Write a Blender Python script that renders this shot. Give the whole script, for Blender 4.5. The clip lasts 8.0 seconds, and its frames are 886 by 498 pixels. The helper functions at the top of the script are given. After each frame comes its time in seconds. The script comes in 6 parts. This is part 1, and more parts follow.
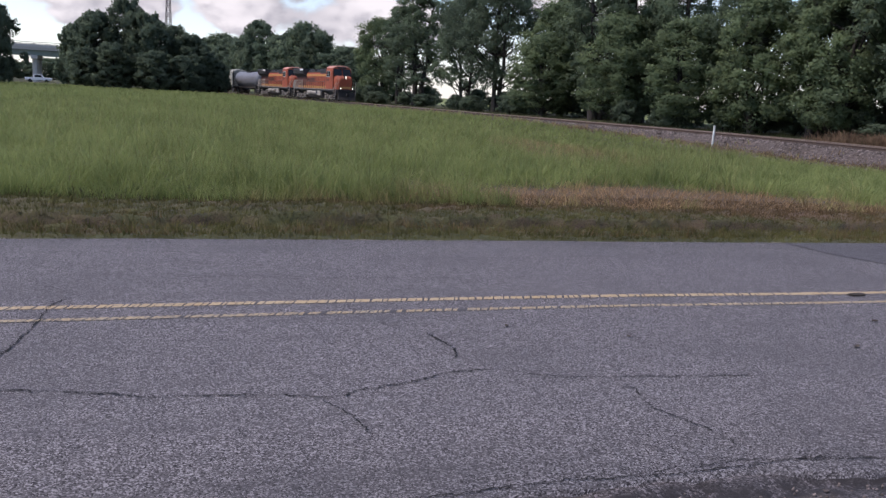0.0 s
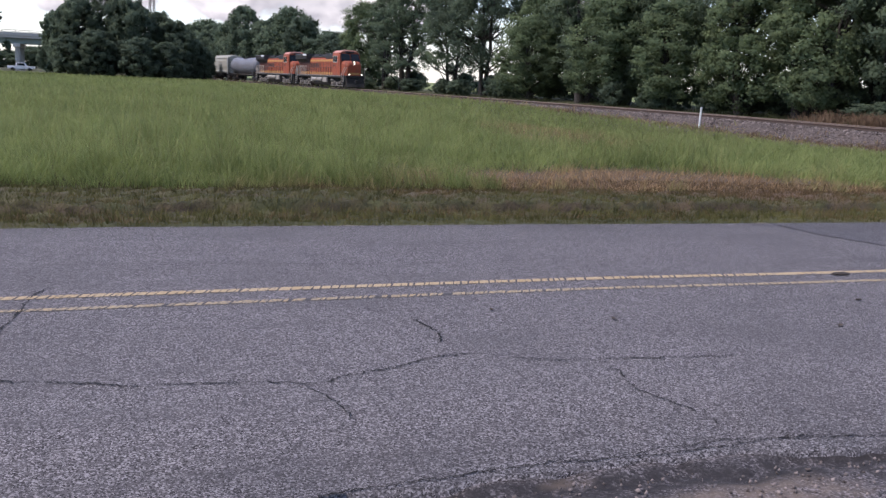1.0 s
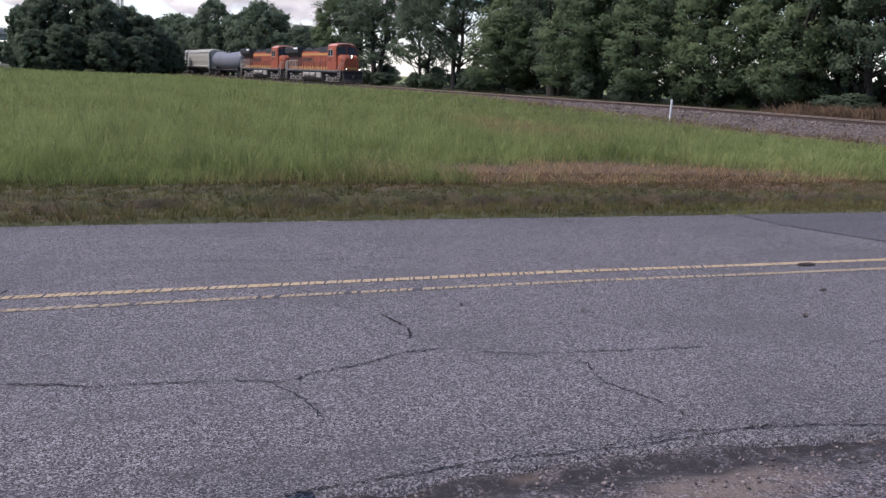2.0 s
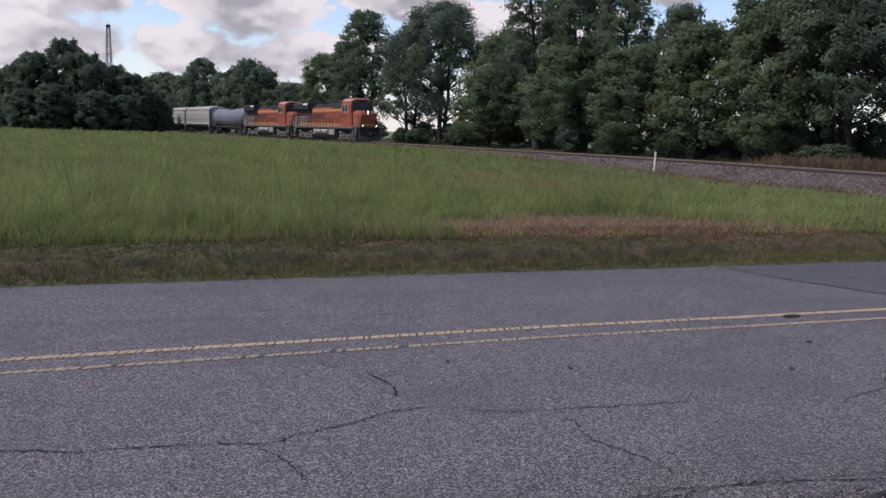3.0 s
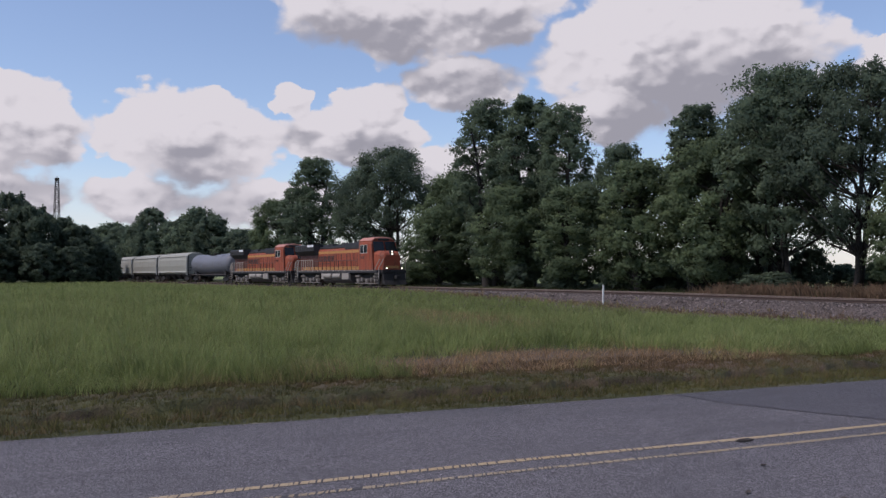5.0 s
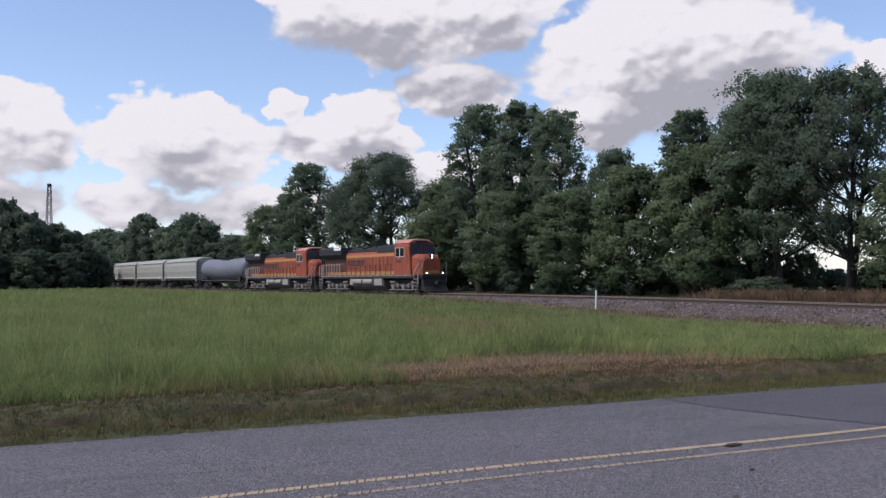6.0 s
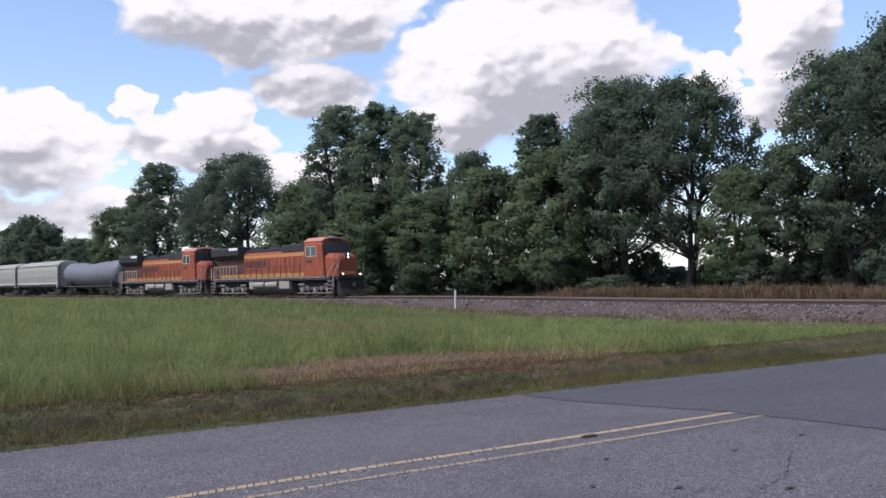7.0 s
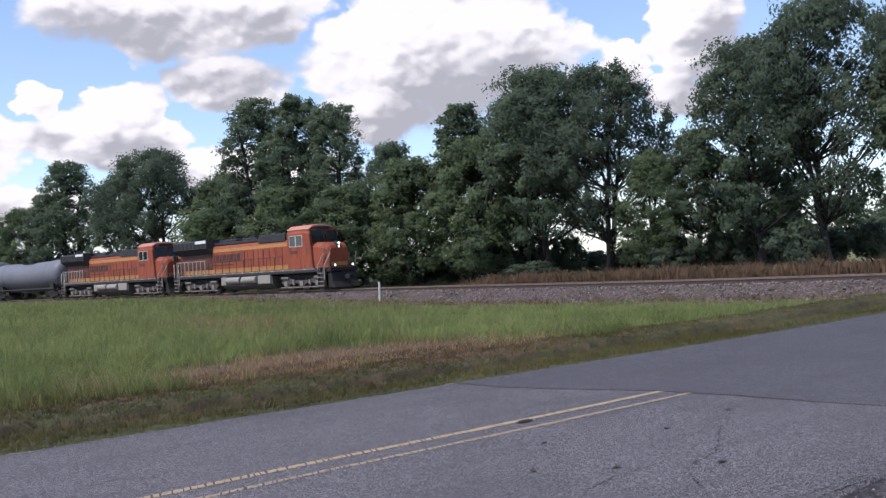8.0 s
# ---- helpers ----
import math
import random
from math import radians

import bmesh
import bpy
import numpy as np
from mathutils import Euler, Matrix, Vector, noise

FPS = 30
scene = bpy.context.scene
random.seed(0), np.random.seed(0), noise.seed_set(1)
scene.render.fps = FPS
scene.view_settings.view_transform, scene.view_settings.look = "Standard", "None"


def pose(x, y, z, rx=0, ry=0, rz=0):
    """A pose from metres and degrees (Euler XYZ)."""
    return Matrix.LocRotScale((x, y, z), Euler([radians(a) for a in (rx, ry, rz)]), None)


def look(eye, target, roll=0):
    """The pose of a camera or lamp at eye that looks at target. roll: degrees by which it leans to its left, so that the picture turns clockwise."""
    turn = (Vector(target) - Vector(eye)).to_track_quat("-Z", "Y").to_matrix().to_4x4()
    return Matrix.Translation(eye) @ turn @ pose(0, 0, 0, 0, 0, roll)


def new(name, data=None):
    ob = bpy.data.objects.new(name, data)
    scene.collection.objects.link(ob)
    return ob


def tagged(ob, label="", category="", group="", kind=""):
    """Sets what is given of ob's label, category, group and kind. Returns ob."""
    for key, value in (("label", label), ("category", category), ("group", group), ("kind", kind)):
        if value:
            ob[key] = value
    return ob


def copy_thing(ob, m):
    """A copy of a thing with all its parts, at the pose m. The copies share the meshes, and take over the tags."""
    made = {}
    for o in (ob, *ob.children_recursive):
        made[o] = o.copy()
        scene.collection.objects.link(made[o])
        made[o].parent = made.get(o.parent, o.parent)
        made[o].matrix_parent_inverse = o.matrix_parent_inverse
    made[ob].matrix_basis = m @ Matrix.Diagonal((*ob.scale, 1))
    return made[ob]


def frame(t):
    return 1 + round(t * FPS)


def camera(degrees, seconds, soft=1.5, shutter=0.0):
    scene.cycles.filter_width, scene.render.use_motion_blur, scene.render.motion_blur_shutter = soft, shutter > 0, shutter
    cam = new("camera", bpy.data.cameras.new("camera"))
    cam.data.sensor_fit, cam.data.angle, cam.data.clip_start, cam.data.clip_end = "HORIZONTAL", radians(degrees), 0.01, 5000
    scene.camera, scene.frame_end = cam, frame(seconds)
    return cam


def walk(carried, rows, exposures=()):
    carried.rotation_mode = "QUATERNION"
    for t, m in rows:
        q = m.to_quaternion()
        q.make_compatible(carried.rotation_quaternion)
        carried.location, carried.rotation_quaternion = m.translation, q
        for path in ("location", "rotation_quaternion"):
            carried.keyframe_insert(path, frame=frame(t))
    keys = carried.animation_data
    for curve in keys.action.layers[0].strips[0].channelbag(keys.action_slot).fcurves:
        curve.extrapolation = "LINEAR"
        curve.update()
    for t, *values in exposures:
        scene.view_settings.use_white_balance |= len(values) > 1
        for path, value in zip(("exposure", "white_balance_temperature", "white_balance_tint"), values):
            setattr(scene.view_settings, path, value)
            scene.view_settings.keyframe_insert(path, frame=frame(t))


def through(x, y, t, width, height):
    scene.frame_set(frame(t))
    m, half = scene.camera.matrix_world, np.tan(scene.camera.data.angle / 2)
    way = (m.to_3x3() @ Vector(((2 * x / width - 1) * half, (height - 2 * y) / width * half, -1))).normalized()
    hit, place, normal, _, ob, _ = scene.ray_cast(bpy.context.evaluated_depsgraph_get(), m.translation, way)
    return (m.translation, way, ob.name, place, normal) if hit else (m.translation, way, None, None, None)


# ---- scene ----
cam = camera(53.96, 8.0, soft=1.4, shutter=0.1)
PATH = [
    (0, pose(0.000, -0.000, 1.600, 80.15, -3.10, 0.00)),
    (0.5, pose(0.032, -0.006, 1.599, 79.60, -2.75, -0.38)),
    (1, pose(0.037, 0.016, 1.597, 79.19, -2.50, -0.83)),
    (1.2, pose(0.045, 0.017, 1.599, 79.06, -2.42, -1.15)),
    (2.3, pose(0.085, 0.022, 1.610, 78.85, -2.05, -3.08)),
    (2.5, pose(0.090, 0.022, 1.613, 79.41, -1.88, -3.33)),
    (2.8, pose(0.095, 0.021, 1.626, 81.83, -1.72, -3.44)),
    (3, pose(0.098, 0.020, 1.635, 82.38, -1.68, -3.47)),
    (3.5, pose(0.091, 0.048, 1.644, 83.28, -1.88, -3.46)),
    (4, pose(0.105, 0.046, 1.674, 84.72, -2.22, -3.15)),
    (4.5, pose(0.114, 0.001, 1.657, 87.49, -2.67, -3.58)),
    (4.7, pose(0.124, -0.027, 1.635, 90.40, -0.55, -5.71)),
    (5, pose(0.116, -0.049, 1.609, 91.60, 0.21, -6.69)),
    (5.2, pose(0.114, -0.043, 1.601, 91.63, 0.22, -6.87)),
    (6.3, pose(0.194, -0.009, 1.594, 92.06, 0.38, -7.35)),
    (6.5, pose(0.195, -0.003, 1.591, 91.99, 0.55, -9.40)),
    (6.8, pose(0.186, 0.012, 1.591, 92.00, 0.77, -13.58)),
    (7, pose(0.163, 0.014, 1.586, 91.96, 1.16, -16.30)),
    (7.5, pose(0.095, 0.042, 1.605, 91.84, 2.08, -20.03)),
    (8, pose(0.075, 0.069, 1.591, 91.15, 3.12, -21.44)),
]
walk(cam, PATH, exposures=[(0, -0.03, 6600, 20), (0.4, 0.1, 6600, 20), (1.2, 0.18, 6600, 20), (2.5, -0.06, 6600, 21), (3, -0.3, 6580, 21), (4, -0.36, 6550, 20), (4.5, -0.34, 6520, 20), (5, -0.52, 6500, 20), (6, -0.22, 6450, 18), (6.5, -0.06, 6430, 17), (8, 0.04, 6430, 17)])

# ---- world: blue sky with heaps of cumulus, a veiled sun ----
SUN_AZ, SUN_EL = -106.0, 54.0
world = bpy.data.worlds.new("sky")
scene.world = world
world.use_nodes = True


class Nodes:
    """Short hand for wiring node trees."""

    def __init__(self, tree):
        self.t = tree

    def node(self, kind, **props):
        n = self.t.nodes.new(kind)
        for k, v in props.items():
            if k == "op":
                n.operation = v
            elif k == "blend":
                n.blend_type = v
            elif k == "data":
                n.data_type = v
        return n

    def plug(self, socket, v):
        if isinstance(v, bpy.types.NodeSocket):
            self.t.links.new(v, socket)
        elif v is not None:
            socket.default_value = v

    def math(self, op, a, b=None, c=None, clamp=False):
        n = self.node("ShaderNodeMath", op=op)
        n.use_clamp = clamp
        for s, v in zip(n.inputs, (a, b, c)):
            self.plug(s, v)
        return n.outputs[0]

    def step(self, v, lo, hi, a=0.0, b=1.0):
        n = self.node("ShaderNodeMapRange")
        n.interpolation_type = "SMOOTHSTEP"
        for s, x in zip(n.inputs, (v, lo, hi, a, b)):
            self.plug(s, x)
        return n.outputs[0]

    def mix(self, f, a, b, blend="MIX"):
        n = self.node("ShaderNodeMix", data="RGBA", blend=blend)
        self.plug(n.inputs[0], f)
        self.plug(n.inputs[6], (*a, 1) if isinstance(a, tuple) and len(a) == 3 else a)
        self.plug(n.inputs[7], (*b, 1) if isinstance(b, tuple) and len(b) == 3 else b)
        return n.outputs[2]

    def noise(self, vec, scale, detail=3.0, rough=0.5, dist=0.0):
        n = self.node("ShaderNodeTexNoise")
        for k, v in (("Vector", vec), ("Scale", scale), ("Detail", detail), ("Roughness", rough), ("Distortion", dist)):
            self.plug(n.inputs[k], v)
        return n.outputs[0]

    def voronoi(self, vec, scale, out="Distance", feature="F1"):
        n = self.node("ShaderNodeTexVoronoi")
        n.feature = feature
        self.plug(n.inputs["Vector"], vec)
        self.plug(n.inputs["Scale"], scale)
        return n.outputs[out]

    def xyz(self, x, y, z):
        n = self.node("ShaderNodeCombineXYZ")
        for s, v in zip(n.inputs, (x, y, z)):
            self.plug(s, v)
        return n.outputs[0]

    def split(self, v):
        n = self.node("ShaderNodeSeparateXYZ")
        self.plug(n.inputs[0], v)
        return n.outputs


# heaps of cloud: bearing, height, half width, half height, in degrees
HEAPS = [(-9.4, 8.8, 6.0, 3.4), (-20.5, 8.8, 5.0, 3.6), (-21, 4.7, 5.0, 1.9), (-12.5, 4.6, 4.0, 1.7), (-4, 4.4, 6.0, 1.8),
         (-3.2, 11.2, 1.7, 1.2), (1.8, 10.9, 2.8, 1.7), (0.5, 8.8, 5.5, 2.0), (5.2, 17.2, 11.0, 3.7), (8.0, 12.4, 4.3, 2.0),
         (22.5, 14.2, 10.2, 5.0), (17.8, 10.3, 4.5, 2.4), (38.5, 14.4, 3.3, 5.0), (33.7, 12.0, 1.8, 1.5), (37.4, 10.0, 3.2, 1.7),
         (10, 6.5, 7.0, 2.2), (24, 21.0, 12.0, 3.0)]


def cloud_group(detail):
    g = bpy.data.node_groups.new("cloud_density", "ShaderNodeTree")
    g.interface.new_socket("az", in_out="INPUT", socket_type="NodeSocketFloat")
    g.interface.new_socket("el", in_out="INPUT", socket_type="NodeSocketFloat")
    g.interface.new_socket("density", in_out="OUTPUT", socket_type="NodeSocketFloat")
    k = Nodes(g)
    i, o = g.nodes.new("NodeGroupInput"), g.nodes.new("NodeGroupOutput")
    az, el = i.outputs[0], i.outputs[1]
    p = k.xyz(k.math("MULTIPLY", az, 0.055), k.math("MULTIPLY", el, 0.08), 0.0)
    fine = k.noise(p, 5.0, detail, 0.5, 0.1)
    # billows push the outlines in and out, cauliflower heads at two sizes swell from them
    for_az = k.noise(p, 8.0, detail, 0.5)
    for_el = k.noise(k.xyz(k.math("MULTIPLY", az, 0.06), k.math("MULTIPLY", el, 0.085), 5.0), 8.0, detail, 0.5)
    warp = k.xyz(k.math("ADD", k.math("MULTIPLY", az, 0.055), k.math("MULTIPLY", for_az, 0.10)), k.math("ADD", k.math("MULTIPLY", el, 0.08), k.math("MULTIPLY", for_el, 0.10)), 2.0)
    puffs = k.math("SUBTRACT", 0.38, k.voronoi(warp, 8.0, "Distance", "SMOOTH_F1"))
    if detail > 3:
        puffs = k.math("ADD", puffs, k.math("MULTIPLY", k.math("SUBTRACT", 0.4, k.voronoi(warp, 22.0, "Distance", "SMOOTH_F1")), 0.4))
    az = k.math("ADD", az, k.math("MULTIPLY", k.math("SUBTRACT", for_az, 0.5), 2.6))
    el = k.math("ADD", el, k.math("MULTIPLY", k.math("SUBTRACT", for_el, 0.5), 1.8))
    best = None
    for a, e, ra, re in HEAPS:
        da = k.math("DIVIDE", k.math("SUBTRACT", az, float(a)), ra)
        de = k.math("DIVIDE", k.math("SUBTRACT", el, float(e)), re)
        d = k.math("SUBTRACT", 1.0, k.math("ADD", k.math("MULTIPLY", da, da), k.math("MULTIPLY", de, de)))
        best = d if best is None else k.math("SMOOTH_MAX", best, d, 0.25)
    high = k.step(el, 21.0, 34.0, -0.75, -0.05)
    away = k.step(k.math("ABSOLUTE", k.math("SUBTRACT", az, 10.0)), 36.0, 50.0, -0.75, -0.05)
    best = k.math("MAXIMUM", best, k.math("MAXIMUM", high, away))
    best = k.math("MAXIMUM", best, -0.75)
    out = k.math("ADD", k.math("MULTIPLY", best, 0.8), k.math("MULTIPLY", k.math("SUBTRACT", fine, 0.5), 0.7 if detail > 3 else 0.35))
    out = k.math("ADD", out, k.math("MULTIPLY", puffs, 0.55 if detail > 3 else 0.2))
    g.links.new(out, o.inputs[0])
    return g


def build_sky():
    k = Nodes(world.node_tree)
    t = world.node_tree
    sky = t.nodes.new("ShaderNodeTexSky")
    sky.sky_type, sky.sun_disc = "NISHITA", False
    sky.sun_elevation, sky.sun_rotation = radians(SUN_EL), radians(SUN_AZ)
    sky.air_density, sky.dust_density, sky.ozone_density = 1.0, 0.3, 3.0
    x, y, z = k.split(t.nodes.new("ShaderNodeTexCoord").outputs["Generated"])
    az = k.math("DEGREES", k.math("ARCTAN2", x, y))
    el = k.math("DEGREES", k.math("ARCSINE", z))
    sharp, smooth = cloud_group(7.0), cloud_group(1.0)

    def dens(a, e, g):
        n = t.nodes.new("ShaderNodeGroup")
        n.node_tree = g
        k.plug(n.inputs[0], a)
        k.plug(n.inputs[1], e)
        return n.outputs[0]
    d0 = dens(az, el, sharp)
    # broad shade under the thick parts, and the relief of each head turned from the light
    above = dens(k.math("SUBTRACT", az, 0.6), k.math("ADD", el, 2.6), smooth)
    below = dens(k.math("ADD", az, 0.6), k.math("SUBTRACT", el, 2.4), smooth)
    slope = k.step(k.math("SUBTRACT", above, below), -0.7, 1.1)
    cover = k.step(d0, -0.02, k.math("ADD", 0.1, k.math("MULTIPLY", slope, 0.3)))
    deep = k.step(above, 0.05, 0.8)
    near = dens(k.math("SUBTRACT", az, 0.25), k.math("ADD", el, 0.45), sharp)
    relief = k.step(k.math("SUBTRACT", near, d0), -0.2, 0.26, -0.34, 0.34)
    under = k.math("ADD", k.math("MULTIPLY", slope, 0.6), k.math("MULTIPLY", k.math("MULTIPLY", deep, slope), 0.55))
    under = k.math("ADD", under, k.math("MULTIPLY", relief, k.step(d0, 0.0, 0.5, 0.25, 1.0)))
    under = k.math("MULTIPLY", under, k.step(el, 2.0, 10.0, 0.7, 1.0))
    under = k.step(under, 0.0, 1.0)
    cloud = k.mix(under, (0.97, 0.975, 1.0), (0.46, 0.475, 0.53))
    blue = k.mix(1.0, sky.outputs[0], (0.2, 0.2, 0.2), "MULTIPLY")
    haze = k.step(el, 0.0, 8.0, 0.5, 0.06)
    blue = k.mix(haze, blue, (0.95, 1.0, 1.08))
    out = k.mix(cover, blue, cloud)
    low = k.step(el, -4.0, 0.0)
    out = k.mix(low, (0.12, 0.14, 0.08), out)
    t.links.new(out, t.nodes["Background"].inputs[0])
    t.nodes["Background"].inputs[1].default_value = 1.0


build_sky()
sun = new("sun", bpy.data.lights.new("sun", "SUN"))
sun.data.energy, sun.data.angle, sun.data.color = 3.4, radians(9), (1.0, 0.95, 0.88)
sun.matrix_world = look((100 * math.sin(radians(SUN_AZ)), 100 * math.cos(radians(SUN_AZ)), 100 * math.tan(radians(SUN_EL))), (0, 0, 0))
# ---- materials ----
def material(name, build, bump=None):
    m = bpy.data.materials.new(name)
    m.use_nodes = True
    k = Nodes(m.node_tree)
    b = m.node_tree.nodes["Principled BSDF"]
    co = m.node_tree.nodes.new("ShaderNodeTexCoord").outputs["Object"]
    build(k, b, co)
    return m


def bump(k, b, height, strength, dist):
    n = k.node("ShaderNodeBump")
    k.plug(n.inputs["Strength"], strength)
    k.plug(n.inputs["Distance"], dist)
    k.plug(n.inputs["Height"], height)
    k.t.links.new(n.outputs[0], b.inputs["Normal"])


def plain(name, col, rough=0.6, metal=0.0, wear=0.25, dirt=(0.06, 0.05, 0.04), scale=2.5, dirty=0.25):
    """Paint or metal with blotches, grain and grime."""
    def f(k, b, co):
        big = k.noise(co, scale, 5.0, 0.65)
        fine = k.noise(co, scale * 14, 3.0, 0.6)
        c = k.mix(k.step(big, 0.35, 0.75, 0.0, wear), col, tuple(min(1, v * 1.45 + 0.02) for v in col))
        c = k.mix(k.math("MULTIPLY", k.step(k.math("ADD", k.math("MULTIPLY", big, 0.5), k.math("MULTIPLY", fine, 0.5)), 0.45, 0.68), dirty), c, dirt)
        k.plug(b.inputs["Base Color"], c)
        k.plug(b.inputs["Roughness"], k.step(fine, 0.2, 0.8, max(0.05, rough - 0.12), min(1, rough + 0.12)))
        b.inputs["Metallic"].default_value = metal
        bump(k, b, fine, 0.15, 0.01)
    return material(name, f)


def asphalt_nodes(dark, light, stain, grain=1.0, tan=0.0):
    def f(k, b, co):
        cell = k.voronoi(co, 140.0 * grain, "Color")
        v = k.split(cell)[0]
        fine = k.noise(co, 240.0 * grain, 2.0, 0.6)
        mid = k.noise(co, 14.0, 4.0, 0.6)
        big = k.noise(co, 0.55, 4.0, 0.55)
        mean = tuple(0.74 * a + 0.26 * b for a, b in zip(dark, light))
        c = k.mix(k.step(fine, 0.3, 0.7), tuple(q * 0.7 for q in mean), tuple(q * 1.3 for q in mean))
        c = k.mix(k.step(v, 0.62, 0.9), c, light)
        c = k.mix(k.step(v, 0.14, 0.34, 1.0, 0.0), c, tuple(q * 0.75 for q in dark))
        c = k.mix(k.step(mid, 0.42, 0.72, 0.0, 0.35), c, stain)
        c = k.mix(k.step(big, 0.45, 0.7, 0.0, 0.4), c, stain)
        x, y, z = k.split(co)
        stretched = k.xyz(k.math("ADD", k.math("MULTIPLY", x, 0.29), k.math("MULTIPLY", y, 0.12)),
                          k.math("SUBTRACT", k.math("MULTIPLY", y, 2.2), k.math("MULTIPLY", x, 0.63)), 0.0)
        streak = k.noise(stretched, 1.0, 5.0, 0.6)
        nick = k.noise(k.xyz(k.math("ADD", k.math("MULTIPLY", x, 9.6), k.math("MULTIPLY", y, 2.8)), k.math("SUBTRACT", k.math("MULTIPLY", y, 43.0), k.math("MULTIPLY", x, 12.4)), 0.0), 1.0, 3.0, 0.6)
        c = k.mix(k.step(nick, 0.66, 0.76, 0.0, 0.6), c, tuple(q * 0.6 for q in dark))
        c = k.mix(k.step(streak, 0.48, 0.75, 0.0, 0.5), c, stain)
        if tan:
            # darker along the groove at the road's edge
            at = k.node("ShaderNodeAttribute")
            at.attribute_name = "tar"
            c = k.mix(k.math("MULTIPLY", at.outputs["Fac"], k.step(mid, 0.32, 0.58, 0.35, 0.95)), c, (0.024, 0.021, 0.022))
            at = k.node("ShaderNodeAttribute")
            at.attribute_name = "dirt"
            c = k.mix(k.math("MULTIPLY", at.outputs["Fac"], k.step(mid, 0.3, 0.6, 0.2, 0.6)), c, (0.19, 0.145, 0.115))
        k.plug(b.inputs["Base Color"], c)
        k.plug(b.inputs["Roughness"], 0.88)
        b.inputs["Specular IOR Level"].default_value = 0.35
        bump(k, b, k.math("ADD", v, k.math("MULTIPLY", mid, 1.5)), 0.8, 0.008)
    return f


M_ASPHALT = material("old_asphalt", asphalt_nodes((0.034, 0.030, 0.033), (0.325, 0.298, 0.308), (0.082, 0.075, 0.08)))
M_NEW = material("new_asphalt", asphalt_nodes((0.038, 0.035, 0.038), (0.212, 0.198, 0.216), (0.072, 0.067, 0.073)))
M_SHOULDER = material("broken_asphalt", asphalt_nodes((0.022, 0.019, 0.021), (0.27, 0.24, 0.25), (0.06, 0.053, 0.055), 0.8, True))
M_CRACK = plain("crack_filling", (0.006, 0.005, 0.005), 0.98, wear=0.1, dirty=0.0)
M_TAR = plain("dark_tar", (0.05, 0.047, 0.05), 0.9, wear=0.5, scale=14)


def line_paint(k, b, co):
    n = k.noise(co, 42.0, 5.0, 0.7)
    m = k.noise(co, 3.0, 4.0, 0.6)
    c = k.mix(k.step(m, 0.3, 0.7), (0.40, 0.285, 0.15), (0.44, 0.335, 0.205))
    c = k.mix(k.step(n, 0.5, 0.66, 0.0, 0.85), c, (0.13, 0.12, 0.11))
    k.plug(b.inputs["Base Color"], c)
    b.inputs["Roughness"].default_value = 0.75
    bump(k, b, n, 0.4, 0.004)


M_LINE = material("yellow_line_paint", line_paint)


def worn_line(k, b, co):
    n = k.noise(co, 42.0, 5.0, 0.7)
    m = k.noise(co, 3.0, 4.0, 0.6)
    c = k.mix(k.step(m, 0.3, 0.7), (0.38, 0.275, 0.15), (0.40, 0.31, 0.19))
    c = k.mix(k.step(n, 0.42, 0.6, 0.0, 0.9), c, (0.14, 0.13, 0.12))
    k.plug(b.inputs["Base Color"], c)
    b.inputs["Roughness"].default_value = 0.8
    bump(k, b, n, 0.4, 0.004)


M_LINE_WORN = material("worn_yellow_line_paint", worn_line)


def soil(k, b, co):
    big = k.noise(co, 0.25, 5.0, 0.6)
    mid = k.noise(co, 2.2, 5.0, 0.65)
    fine = k.noise(co, 30.0, 4.0, 0.7)
    c = k.mix(k.step(mid, 0.35, 0.65), (0.04, 0.042, 0.015), (0.075, 0.08, 0.028))
    c = k.mix(k.step(big, 0.5, 0.7, 0.0, 0.6), c, (0.15, 0.12, 0.06))
    at = k.node("ShaderNodeAttribute")
    at.attribute_name = "field"
    c = k.mix(at.outputs["Fac"], c, k.mix(k.step(mid, 0.35, 0.65), (0.13, 0.17, 0.055), (0.24, 0.27, 0.10)))
    # dark earth, which also paints the shade on the sod bank's face
    at = k.node("ShaderNodeAttribute")
    at.attribute_name = "bare"
    c = k.mix(at.outputs["Fac"], c, k.mix(k.step(fine, 0.3, 0.7), (0.022, 0.014, 0.007), (0.06, 0.04, 0.02)))
    at = k.node("ShaderNodeAttribute")
    at.attribute_name = "pale"
    c = k.mix(at.outputs["Fac"], c, k.mix(k.step(fine, 0.3, 0.7), (0.15, 0.125, 0.09), (0.32, 0.28, 0.22)))
    at = k.node("ShaderNodeAttribute")
    at.attribute_name = "dry"
    c = k.mix(at.outputs["Fac"], c, k.mix(k.step(fine, 0.3, 0.7), (0.085, 0.052, 0.032), (0.17, 0.11, 0.07)))
    c = k.mix(k.step(fine, 0.5, 0.75, 0.0, 0.6), c, (0.05, 0.045, 0.025))
    k.plug(b.inputs["Base Color"], c)
    b.inputs["Roughness"].default_value = 0.95
    bump(k, b, k.math("ADD", mid, k.math("MULTIPLY", fine, 0.5)), 0.8, 0.08)


M_SOIL = material("meadow_soil", soil)


